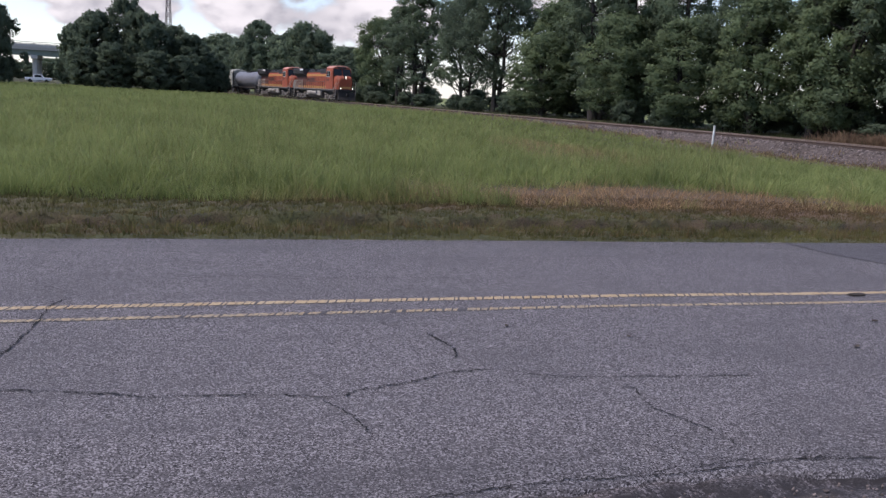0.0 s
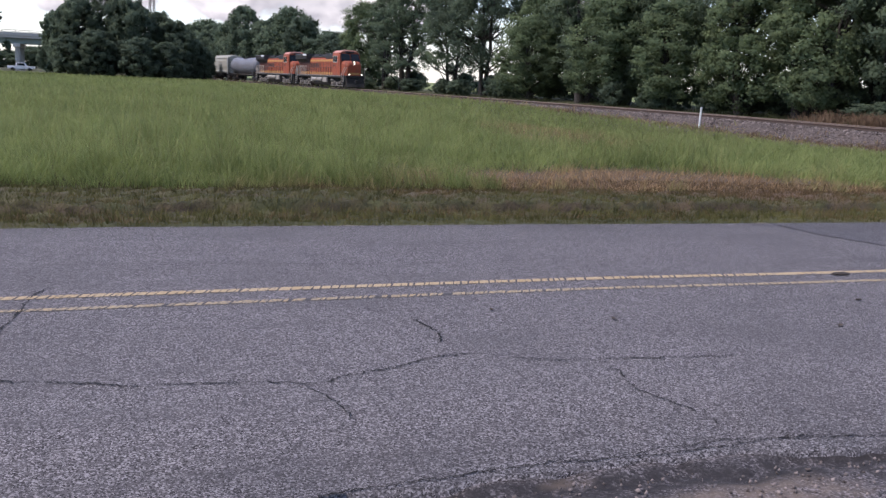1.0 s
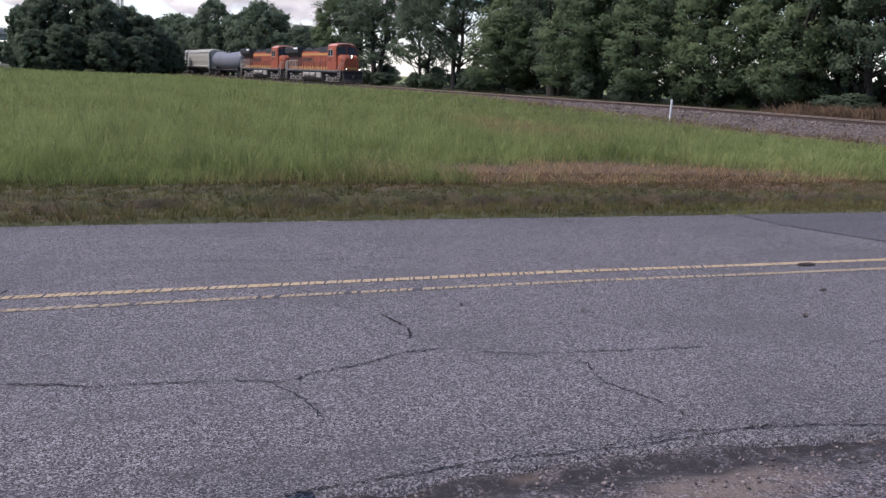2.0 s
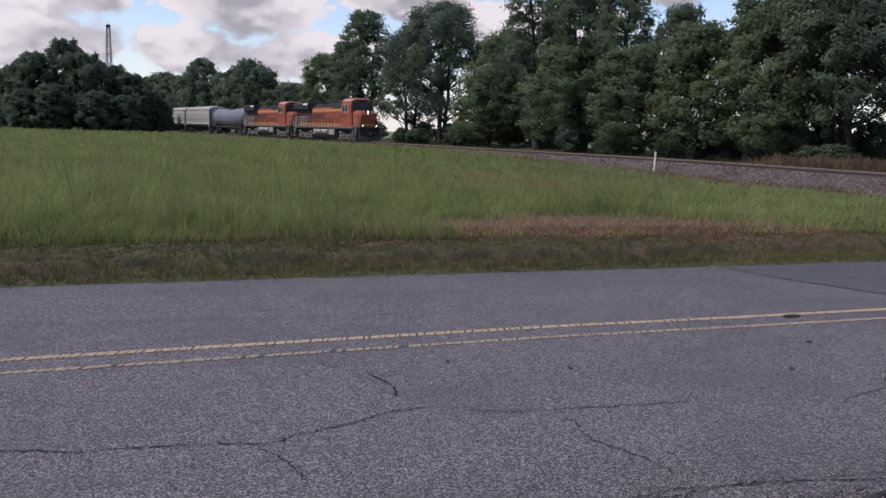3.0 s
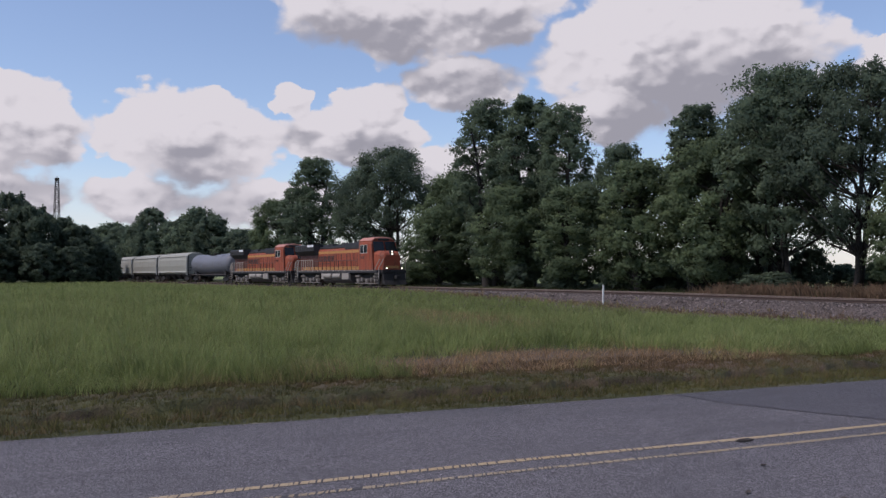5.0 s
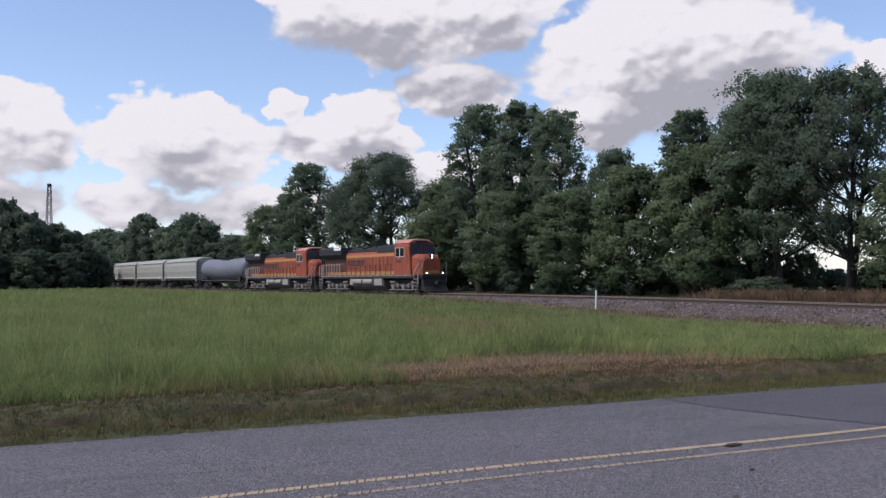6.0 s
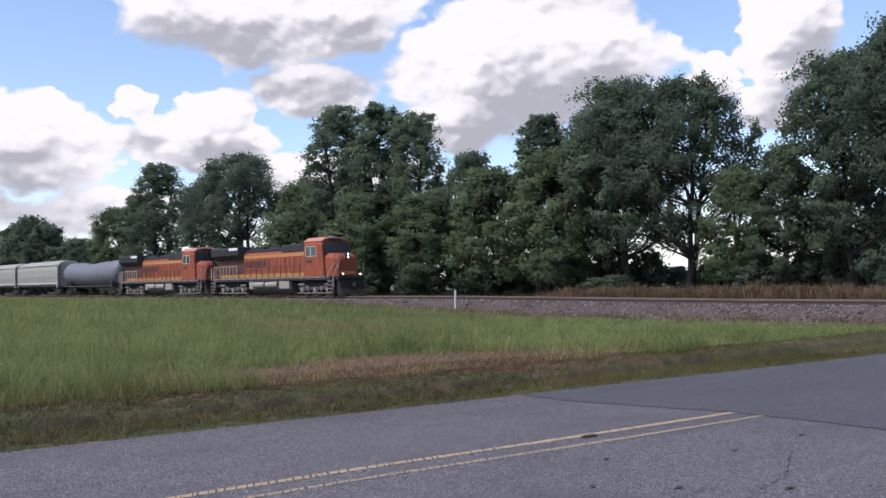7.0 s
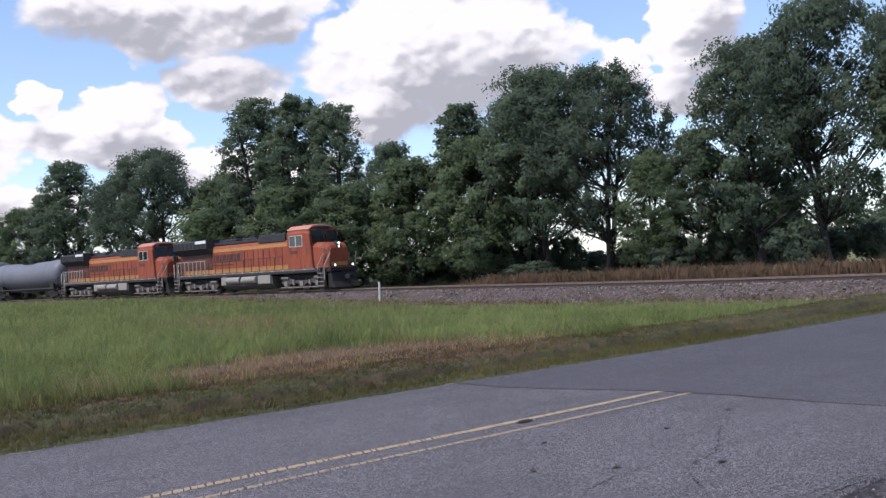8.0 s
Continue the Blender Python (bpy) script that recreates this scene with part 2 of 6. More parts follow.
def leafy(name, dark, light, tip=(0.2, 0.2, 0.06), through=0.25, attr=False, patch=0.12, soft=0.6, own=0.5, crown=False, dead=((0.17, 0.095, 0.052), (0.44, 0.285, 0.17))):
    """Leaves and blades: each one its own shade, patches at a larger scale, a little light through them."""
    def f(k, b, co):
        geo = k.node("ShaderNodeNewGeometry")
        r = geo.outputs["Random Per Island"]
        ob = k.node("ShaderNodeObjectInfo").outputs["Random"]
        big = k.noise(co, patch, 4.0, 0.6)
        c = k.mix(k.math("ADD", k.math("MULTIPLY", r, own), k.math("MULTIPLY", k.step(big, 0.3, 0.7), 1.0 - own)), dark, light)
        c = k.mix(k.step(r, 0.9, 1.0, 0.0, 0.6), c, tip)
        mid = k.noise(co, patch * 7, 4.0, 0.6)
        c = k.mix(k.step(mid, 0.4, 0.62, 0.5, 0.0), c, tuple(v * 0.55 for v in dark))
        c = k.mix(k.math("MULTIPLY", ob, 0.35), c, tuple(v * 0.6 for v in dark))
        if attr:
            # pale ripening ends of the blades, then the dead brown ones
            at = k.node("ShaderNodeAttribute")
            at.attribute_name = "ripe"
            c = k.mix(at.outputs["Fac"], c, tip)
            at = k.node("ShaderNodeAttribute")
            at.attribute_name = "dry"
            c = k.mix(at.outputs["Fac"], c, k.mix(r, *dead))
        k.plug(b.inputs["Base Color"], c)
        b.inputs["Roughness"].default_value = 0.75
        b.inputs["Specular IOR Level"].default_value = 0.12
        # thin leaves scatter light along the bough's own swell as well as along their face
        nn = k.node("ShaderNodeMix", data="VECTOR")
        nn.inputs[0].default_value = soft
        k.plug(nn.inputs[4], geo.outputs["Normal"])
        if crown:
            at = k.node("ShaderNodeAttribute")
            at.attribute_name = "swell"
            vt = k.node("ShaderNodeVectorTransform")
            vt.vector_type, vt.convert_from, vt.convert_to = "NORMAL", "OBJECT", "WORLD"
            k.plug(vt.inputs[0], at.outputs["Vector"])
            k.plug(nn.inputs[5], vt.outputs[0])
        else:
            nn.inputs[5].default_value = (0, 0, 1)
        nv = k.node("ShaderNodeVectorMath", op="NORMALIZE")
        k.plug(nv.inputs[0], nn.outputs[1])
        k.plug(b.inputs["Normal"], nv.outputs[0])
        tr = k.node("ShaderNodeBsdfTranslucent")
        k.plug(tr.inputs[0], k.mix(1.0, c, (1.2, 1.2, 1.2), "MULTIPLY"))
        mx = k.node("ShaderNodeMixShader")
        mx.inputs[0].default_value = through
        k.t.links.new(b.outputs[0], mx.inputs[1])
        k.t.links.new(tr.outputs[0], mx.inputs[2])
        k.t.links.new(mx.outputs[0], k.t.nodes["Material Output"].inputs[0])
    return material(name, f)


M_GRASS = leafy("tall_grass_blades", (0.135, 0.178, 0.052), (0.35, 0.425, 0.15), (0.44, 0.45, 0.21), 0.45, True, 0.16, 0.55, 0.45)
M_TURF = leafy("mown_grass_blades", (0.062, 0.06, 0.02), (0.16, 0.155, 0.048), (0.23, 0.19, 0.09), 0.25, True, 0.35, 0.5, 0.4, dead=((0.055, 0.036, 0.018), (0.18, 0.115, 0.06)))
M_WEED = leafy("dry_weeds", (0.13, 0.085, 0.055), (0.25, 0.17, 0.11), (0.12, 0.12, 0.06), 0.3, False, 0.4)
M_WEED_GREEN = leafy("trackside_weeds", (0.04, 0.05, 0.018), (0.08, 0.095, 0.034), (0.12, 0.10, 0.05), 0.25, False, 0.4)
M_LEAF = leafy("broad_leaves", (0.132, 0.18, 0.122), (0.2, 0.258, 0.158), (0.205, 0.26, 0.158), 0.55, own=0.15, soft=0.75, crown=True)
M_LEAF_LIGHT = leafy("light_broad_leaves", (0.148, 0.2, 0.114), (0.232, 0.295, 0.152), (0.25, 0.3, 0.155), 0.55, own=0.15, soft=0.75, crown=True)
M_LEAF_DARK = leafy("dark_leaves", (0.12, 0.162, 0.116), (0.178, 0.228, 0.146), (0.18, 0.23, 0.146), 0.55, own=0.15, soft=0.75, crown=True)


def bark(k, b, co):
    n = k.noise(co, 9.0, 6.0, 0.7)
    k.plug(b.inputs["Base Color"], k.mix(k.step(n, 0.3, 0.7), (0.022, 0.018, 0.016), (0.055, 0.048, 0.042)))
    b.inputs["Roughness"].default_value = 0.95
    bump(k, b, n, 0.8, 0.05)


M_BARK = material("bark", bark)


def stone(k, b, co):
    r = k.node("ShaderNodeNewGeometry").outputs["Random Per Island"]
    n = k.noise(co, 3.0, 4.0, 0.6)
    c = k.mix(r, (0.05, 0.04, 0.037), (0.29, 0.235, 0.217))
    c = k.mix(k.step(n, 0.45, 0.7, 0.0, 0.5), c, (0.09, 0.062, 0.048))
    k.plug(b.inputs["Base Color"], c)
    b.inputs["Roughness"].default_value = 0.9


M_STONE = material("ballast_stone", stone)


def gravel_bed(k, b, co):
    v = k.split(k.voronoi(co, 14.0, "Color"))[0]
    n = k.noise(co, 0.7, 5.0, 0.6)
    c = k.mix(v, (0.03, 0.023, 0.021), (0.16, 0.125, 0.112))
    c = k.mix(k.step(n, 0.4, 0.7, 0.0, 0.6), c, (0.075, 0.055, 0.042))
    k.plug(b.inputs["Base Color"], c)
    b.inputs["Roughness"].default_value = 0.95
    bump(k, b, v, 1.0, 0.06)


M_BALLAST = material("ballast_bed", gravel_bed)
M_RAIL = plain("rusty_rail_steel", (0.05, 0.03, 0.023), 0.8, 0.0, 0.3, (0.06, 0.035, 0.025))
M_RAIL_TOP = plain("polished_rail_head", (0.23, 0.17, 0.135), 0.5, 0.2, 0.2, (0.16, 0.11, 0.085))
M_TIE = plain("creosoted_timber", (0.075, 0.058, 0.048), 0.9, wear=0.6, scale=5)
M_POST = plain("white_post_paint", (0.74, 0.73, 0.70), 0.6, dirty=0.3)



def weathered_orange(k, b, co):
    """Sun-faded orange with sooty runs down the sides, dusty blotches and grain."""
    x, y, z = k.split(co)
    run = k.noise(k.xyz(k.math("MULTIPLY", x, 3.2), k.math("MULTIPLY", y, 3.2), k.math("MULTIPLY", z, 0.5)), 1.0, 5.0, 0.65)
    big = k.noise(co, 0.8, 5.0, 0.65)
    fine = k.noise(co, 11.0, 4.0, 0.65)
    c = k.mix(k.step(big, 0.35, 0.7), (0.29, 0.053, 0.022), (0.365, 0.08, 0.033))
    c = k.mix(k.step(fine, 0.5, 0.72, 0.0, 0.6), c, (0.40, 0.2, 0.10))
    c = k.mix(k.step(run, 0.46, 0.7, 0.0, 0.7), c, (0.075, 0.03, 0.02))
    c = k.mix(k.step(k.math("ADD", k.math("MULTIPLY", big, 0.5), k.math("MULTIPLY", fine, 0.5)), 0.5, 0.64, 0.0, 0.55), c, (0.07, 0.034, 0.022))
    k.plug(b.inputs["Base Color"], c)
    k.plug(b.inputs["Roughness"], k.step(fine, 0.2, 0.8, 0.6, 0.85))
    bump(k, b, fine, 0.15, 0.01)


M_ORANGE = material("faded_orange_paint", weathered_orange)
# paler than the cab's orange: sunlight on the roof put into the colour
M_ROOF_ORANGE = plain("sunlit_orange_paint", (0.50, 0.21, 0.15), 0.5, wear=0.4, scale=1.2, dirty=0.2)
M_YELLOW = plain("dull_yellow_paint", (0.47, 0.23, 0.07), 0.7, wear=0.4, dirt=(0.22, 0.07, 0.03), scale=1.6, dirty=0.7)
M_BLACK = plain("sooty_black_paint", (0.022, 0.022, 0.024), 0.65, wear=0.6, scale=1.5, dirty=0.3)
M_LETTER = plain("dark_lettering_paint", (0.05, 0.017, 0.013), 0.6, dirty=0.2)
M_UNDER = plain("dusty_grey_running_gear", (0.075, 0.064, 0.057), 0.85, wear=0.6, scale=3, dirty=0.5)
M_UNDER_DARK = plain("greasy_dark_steel", (0.016, 0.014, 0.013), 0.8, wear=0.3, scale=3)
M_TANKS = plain("dusty_pale_grey_paint", (0.30, 0.27, 0.235), 0.75, wear=0.5, scale=2.5, dirty=0.5)
M_DUST = plain("brown_dusty_casting", (0.21, 0.185, 0.16), 0.85, wear=0.6, scale=4, dirty=0.5)
M_RAILING = plain("pale_handrail_paint", (0.36, 0.315, 0.265), 0.65, dirty=0.5)
M_RED_BROWN = plain("dark_red_brown_paint", (0.105, 0.033, 0.022), 0.75, wear=0.5, scale=1.4, dirty=0.5)
M_SILL = plain("pale_sill_paint", (0.5, 0.49, 0.44), 0.65, scale=1.5, dirty=0.3)
M_RAILING_DARK = plain("dark_handrail_paint", (0.07, 0.03, 0.022), 0.6)
M_WHEEL = plain("wheel_steel", (0.12, 0.09, 0.075), 0.55, 0.6, scale=4)
M_TANKCAR = plain("weathered_grey_tank_paint", (0.155, 0.158, 0.178), 0.55, wear=0.4, dirt=(0.09, 0.085, 0.085), scale=0.7, dirty=0.5)
M_HOPPER = plain("pale_grey_hopper_paint", (0.33, 0.325, 0.28), 0.65, wear=0.35, dirt=(0.15, 0.12, 0.09), scale=0.6, dirty=0.6)
M_CONCRETE = plain("overpass_concrete", (0.42, 0.41, 0.39), 0.85, scale=0.5, dirty=0.3)
M_GIRDER = plain("grey_green_girder_paint", (0.20, 0.26, 0.25), 0.6, scale=0.5)
M_MAST = plain("dull_grey_mast_steel", (0.15, 0.135, 0.13), 0.6, 0.3)
M_WHITE = plain("white_vehicle_paint", (0.75, 0.75, 0.76), 0.3, dirty=0.1)
M_TYRE = plain("tyre_rubber", (0.02, 0.02, 0.02), 0.85)
M_TURTLE = plain("dark_turtle_shell", (0.03, 0.022, 0.018), 0.9, wear=0.8, scale=20)
M_DRYLEAF = plain("dry_leaf", (0.06, 0.045, 0.035), 0.9, scale=20)


def glass(k, b, co):
    k.plug(b.inputs["Base Color"], (0.02, 0.025, 0.03, 1))
    b.inputs["Roughness"].default_value = 0.08
    k.plug(b.inputs["IOR"], 1.5)
    b.inputs["Coat Weight"].default_value = 0.4


M_GLASS = material("dark_cab_glass", glass)


def lamp_glow(k, b, co):
    k.plug(b.inputs["Base Color"], (0.9, 0.85, 0.7, 1))
    k.plug(b.inputs["Emission Color"], (1.0, 0.9, 0.72, 1))
    b.inputs["Emission Strength"].default_value = 3.5


M_LAMP = material("lit_headlamp", lamp_glow)
M_LAMP_OFF = plain("unlit_lamp_glass", (0.25, 0.24, 0.22), 0.2, dirty=0.2)
# ---- plan: road frame (u along, w across), track frame (s along, n towards the road) ----
RA = radians(16.0)
RU, RW = Vector((math.cos(RA), math.sin(RA), 0)), Vector((-math.sin(RA), math.cos(RA), 0))
TD, TN = Vector((0.4392, -0.8984, 0)), Vector((-0.8984, -0.4392, 0))
T0 = Vector((14.42, 65.19, 0))
RAIL_Z = 0.36
T_ANGLE = math.degrees(math.atan2(TD.y, TD.x))


def road_at(u, w, z=0.0):
    p = RU * u + RW * w
    return Vector((p.x, p.y, z))


def track_at(s, n, z=0.0):
    p = T0 + TD * s + TN * n
    return Vector((p.x, p.y, z))


def sm(v, lo, hi):
    t = np.clip((np.asarray(v, float) - lo) / (hi - lo), 0, 1)
    return t * t * (3 - 2 * t)


def wave(x, y, seed, size):
    """Smooth random field from a few sines."""
    r = np.random.RandomState(seed)
    out = 0
    for i in range(7):
        a, f, p = r.uniform(0, 6.28), r.uniform(0.5, 2.2) / size, r.uniform(0, 6.28)
        out = out + np.sin((x * np.cos(a) + y * np.sin(a)) * f * 6.28 + p)
    return out / 3.5


def uw(x, y):
    return x * math.cos(RA) + y * math.sin(RA), -x * math.sin(RA) + y * math.cos(RA)


def sn(x, y):
    dx, dy = x - T0.x, y - T0.y
    return dx * TD.x + dy * TD.y, dx * TN.x + dy * TN.y


def far_edge(u):
    return 9.4 + 0.9 * sm(u, 13, 32) - 0.02 * np.clip(1.5 - np.asarray(u, float), 0, 9)


def road_z(u):
    return 0.31 * sm(u, 24, 37)


def ground_z(x, y):
    u, w = uw(x, y)
    s, n = sn(x, y)
    z = -0.05 + 0.05 * wave(x, y, 3, 22) * sm(w, 12, 20)
    z = z - 0.16 * sm(w, 9.6, 10.8) * (1 - sm(w, 11.6, 14.5))
    z = z + 0.10 * sm(w, 12, 20)
    z = z - 0.62 * sm(s, -12, 22) * (1 - sm(n, 9, 32)) * sm(w, 11, 16) * sm(n, -9, -4)
    z = z + 0.35 * (1 - sm(n, -14, -8))
    bed = (RAIL_Z - 0.24) - sm(np.abs(n), 2.0, 4.0) * 0.75
    z = np.where(np.abs(n) < 4.0, np.minimum(z, bed - 0.12), z)
    on_road = (w < far_edge(u) + 0.05) & (w > -9) & (u > -160) & (u < 70)
    z = np.where(on_road, np.minimum(z, -0.09) + road_z(u) * (w > 2.5), z)
    return z


def verge_z(u, w):
    """The mown strip: a shallow ditch and a low broken bank of sod."""
    v = w - (far_edge(u) - 9.4)
    line = 11.35 + 0.14 * wave(u, w * 0, 71, 4.0) + 0.07 * wave(u, w * 0, 72, 0.9)
    z = -0.03 - 0.11 * sm(v, 9.5, 10.9)
    z = z + (0.12 + 0.05 * wave(u, w * 0, 73, 2.2)) * sm(v, line, line + 0.1) + 0.03 * wave(u, w, 74, 0.45) * sm(v, 9.5, 9.9)
    return z + 0.01 * wave(u, w, 75, 0.17)


def bare_shade_at(u, w):
    """Bank shade painted as dark soil, and sod broken open: 0 to 1."""
    v = w - (far_edge(u) - 9.4)
    line = 11.35 + 0.14 * wave(u, w * 0, 71, 4.0) + 0.07 * wave(u, w * 0, 72, 0.9)
    # shade along the bank's face, put into the soil colour
    bank_shade = np.exp(-((v - line - 0.02) / (0.07 + 0.04 * wave(u, w * 0, 79, 1.3))) ** 2) * sm(wave(u, w * 0, 80, 3.0), -0.7, 0.1)
    holes = sm(wave(u * 0.5, w, 81, 0.55) + 0.3 * wave(u, w, 82, 0.2), 0.35, 0.8) * sm(v, 9.9, 10.3) * (1 - sm(v, 12.4, 12.9))
    return np.clip(np.maximum(bank_shade, 0.45 * holes), 0, 1)


def surface_z(x, y):
    """The ground with the mown strip on it."""
    u, w = uw(x, y)
    v = w - (far_edge(u) - 9.4)
    z = ground_z(x, y)
    on = (v > 9.38) & (v < 14.2) & (u > -14) & (u < 36)
    k = sm(v, 12.3, 14.1)
    return np.where(on, verge_z(u, w) * (1 - k) + (z + 0.01) * k, z)


def dry_at(x, y):
    """Where the grass is dead and brown: 0 to 1."""
    u, w = uw(x, y)
    s, n = sn(x, y)
    e = wave(x, y, 11, 3.0) * 0.3 + wave(x, y, 12, 0.9) * 0.25
    a = 1 - ((u - 9.0) / 6.2) ** 2 - ((w - 13.9) / 2.5) ** 2 + e
    b = 0.5 - ((u - 2.8) / 4.5) ** 2 - ((w - 12.7) / 0.9) ** 2 + e
    c = 0.65 - ((x - 4.5) / 4.0) ** 2 - ((y - 33) / 14.0) ** 2 + e
    d = (0.5 + e) * (1 - sm(n, 5.0, 9.0)) * sm(s, 5, 25)
    g = 0.6 - ((u - 17.0) / 6.0) ** 2 - ((w - 13.0 - (u - 17) * 0.12) / 0.35) ** 2 + e
    return np.clip(np.maximum.reduce([0.9 * sm(a, 0, 0.8), 0.6 * sm(b, 0, 0.7), 0.6 * sm(c, 0, 0.6), 0.7 * d, 0.7 * sm(g, 0, 0.5)]), 0, 1)


def mesh_np(name, verts, faces, mat, smooth=False):
    """A mesh from arrays: verts (n, 3), faces (m, k)."""
    me = bpy.data.meshes.new(name)
    verts, faces = np.asarray(verts, np.float32), np.asarray(faces, np.int32)
    m, k = faces.shape
    me.vertices.add(len(verts))
    me.vertices.foreach_set("co", verts.ravel())
    me.loops.add(m * k)
    me.loops.foreach_set("vertex_index", faces.ravel())
    me.polygons.add(m)
    me.polygons.foreach_set("loop_start", np.arange(m, dtype=np.int32) * k)
    me.polygons.foreach_set("loop_total", np.full(m, k, np.int32))
    if smooth:
        me.polygons.foreach_set("use_smooth", np.ones(m, bool))
    me.update(calc_edges=True)
    me.materials.append(mat)
    return me


def float_attr(me, name, values):
    me.attributes.new(name, "FLOAT", "POINT").data.foreach_set("value", np.asarray(values, np.float32))


def build_ground():
    def axis(lo, hi, step, reach):
        core = np.arange(lo, hi + step / 2, step)
        grow = step * np.cumsum(1.22 ** np.arange(1, 60))
        grow = grow[grow < reach]
        return np.concatenate([lo - grow[::-1], core, hi + grow])
    xs, ys = axis(-45, 62, 0.6, 2600), axis(-6, 75, 0.6, 2600)
    x, y = [a.ravel() for a in np.meshgrid(xs, ys)]
    z = ground_z(x, y)
    nx, ny = len(xs), len(ys)
    i = (np.arange(ny - 1)[:, None] * nx + np.arange(nx - 1)[None]).ravel()
    u, w = uw(x, y)
    v = w - (far_edge(u) - 9.4)
    z = z - 0.16 * sm(v, 8.8, 9.3) * (1 - sm(v, 13.4, 14.0)) * (u > -13) * (u < 35)
    me = mesh_np("ground", np.stack([x, y, z], -1), np.stack([i, i + 1, i + nx + 1, i + nx], -1), M_SOIL, True)
    float_attr(me, "dry", dry_at(x, y))
    float_attr(me, "field", 1 - sm(sn(x, y)[1], -30, -17))
    tagged(new("ground", me), "flat grassy meadow ground beside a road and railway", "ground", kind="structure")


def build_verge():
    """The mown strip between road and meadow, finely uneven."""
    us = np.concatenate([np.arange(-14, -5, 0.5), np.arange(-5, 20, 0.1), np.arange(20, 36, 0.3)])
    vs = np.concatenate([np.arange(9.3, 12.2, 0.06), np.arange(12.2, 14.4, 0.2)])
    uu, vv = np.meshgrid(us, vs)
    ww = vv + far_edge(uu) - 9.4
    x, y = (uu * RU.x + ww * RW.x).ravel(), (uu * RU.y + ww * RW.y).ravel()
    z = surface_z(x, y) - 0.1 * (vv.ravel() > 14.25) - 0.06 * (vv.ravel() < 9.33) + np.asarray(road_z(uu)).ravel() * (1 - sm(vv.ravel(), 9.5, 12))
    n = len(us)
    i = (np.arange(len(vs) - 1)[:, None] * n + np.arange(n - 1)[None]).ravel()
    me = mesh_np("verge", np.stack([x, y, z], -1), np.stack([i, i + 1, i + n + 1, i + n], -1), M_SOIL, True)
    lip = 9.5 + 0.09 * wave(x, y, 76, 0.8) + 0.05 * wave(x, y, 77, 0.25)
    float_attr(me, "pale", 0.9 * (1 - sm(vv.ravel() - lip, -0.05, 0.05)))
    float_attr(me, "bare", bare_shade_at(*uw(x, y)))
    float_attr(me, "dry", np.clip(dry_at(x, y) + 0.3 * sm(wave(x, y, 78, 0.7), -0.2, 0.6) * sm(vv.ravel(), 9.8, 10.2), 0, 1))
    tagged(new("verge", me), "uneven mown roadside verge with a low broken sod bank", "verge", kind="structure")
    # pale grit washed along the road's edge
    r = np.random.RandomState(33)
    n = 1500
    u = r.uniform(-6, 24, n)
    w = far_edge(u) + r.normal(0.02, 0.06, n)
    p = np.stack([u * RU.x + w * RW.x, u * RU.y + w * RW.y, np.where(w > far_edge(u), -0.028, 0.004) + road_z(u)], -1)
    tagged(scatter_stones("grit", p, r.uniform(0.004, 0.011, n), M_STONE, 34), "pale grit along the asphalt edge", "gravel", kind="stuff")


def strip(us, lo, hi, z_top, depth, name, mat):
    """A slab along the road between two ragged edges."""
    rng = len(us)
    v, f = [], []
    cols = 7
    for i, u in enumerate(us):
        a, b = lo[i], hi[i]
        for c in range(cols):
            w = a + (b - a) * c / (cols - 1)
            p = road_at(u, w, z_top + float(road_z(u)))
            v.append(p)
        v.append(road_at(u, a - 0.02, z_top - depth + float(road_z(u))))
        v.append(road_at(u, b + 0.02, z_top - depth + float(road_z(u))))
    k = cols + 2
    for i in range(rng - 1):
        a, b = i * k, (i + 1) * k
        for c in range(cols - 1):
            f.append((a + c, b + c, b + c + 1, a + c + 1))
        f.append((a + cols, b + cols, b, a))
        f.append((a + cols - 1, b + cols - 1, b + cols + 1, a + cols + 1))
    return mesh_np(name, [tuple(p) for p in v], f, mat)


def ragged(us, base, amp, seed):
    r = np.random.RandomState(seed)
    n = np.zeros(len(us))
    for size, a in ((1.8, 1.0), (0.5, 0.6), (0.15, 0.4)):
        n += np.interp(us, np.arange(us[0], us[-1] + size, size), r.uniform(-1, 1, len(np.arange(us[0], us[-1] + size, size)))) * a
    return base + n * amp


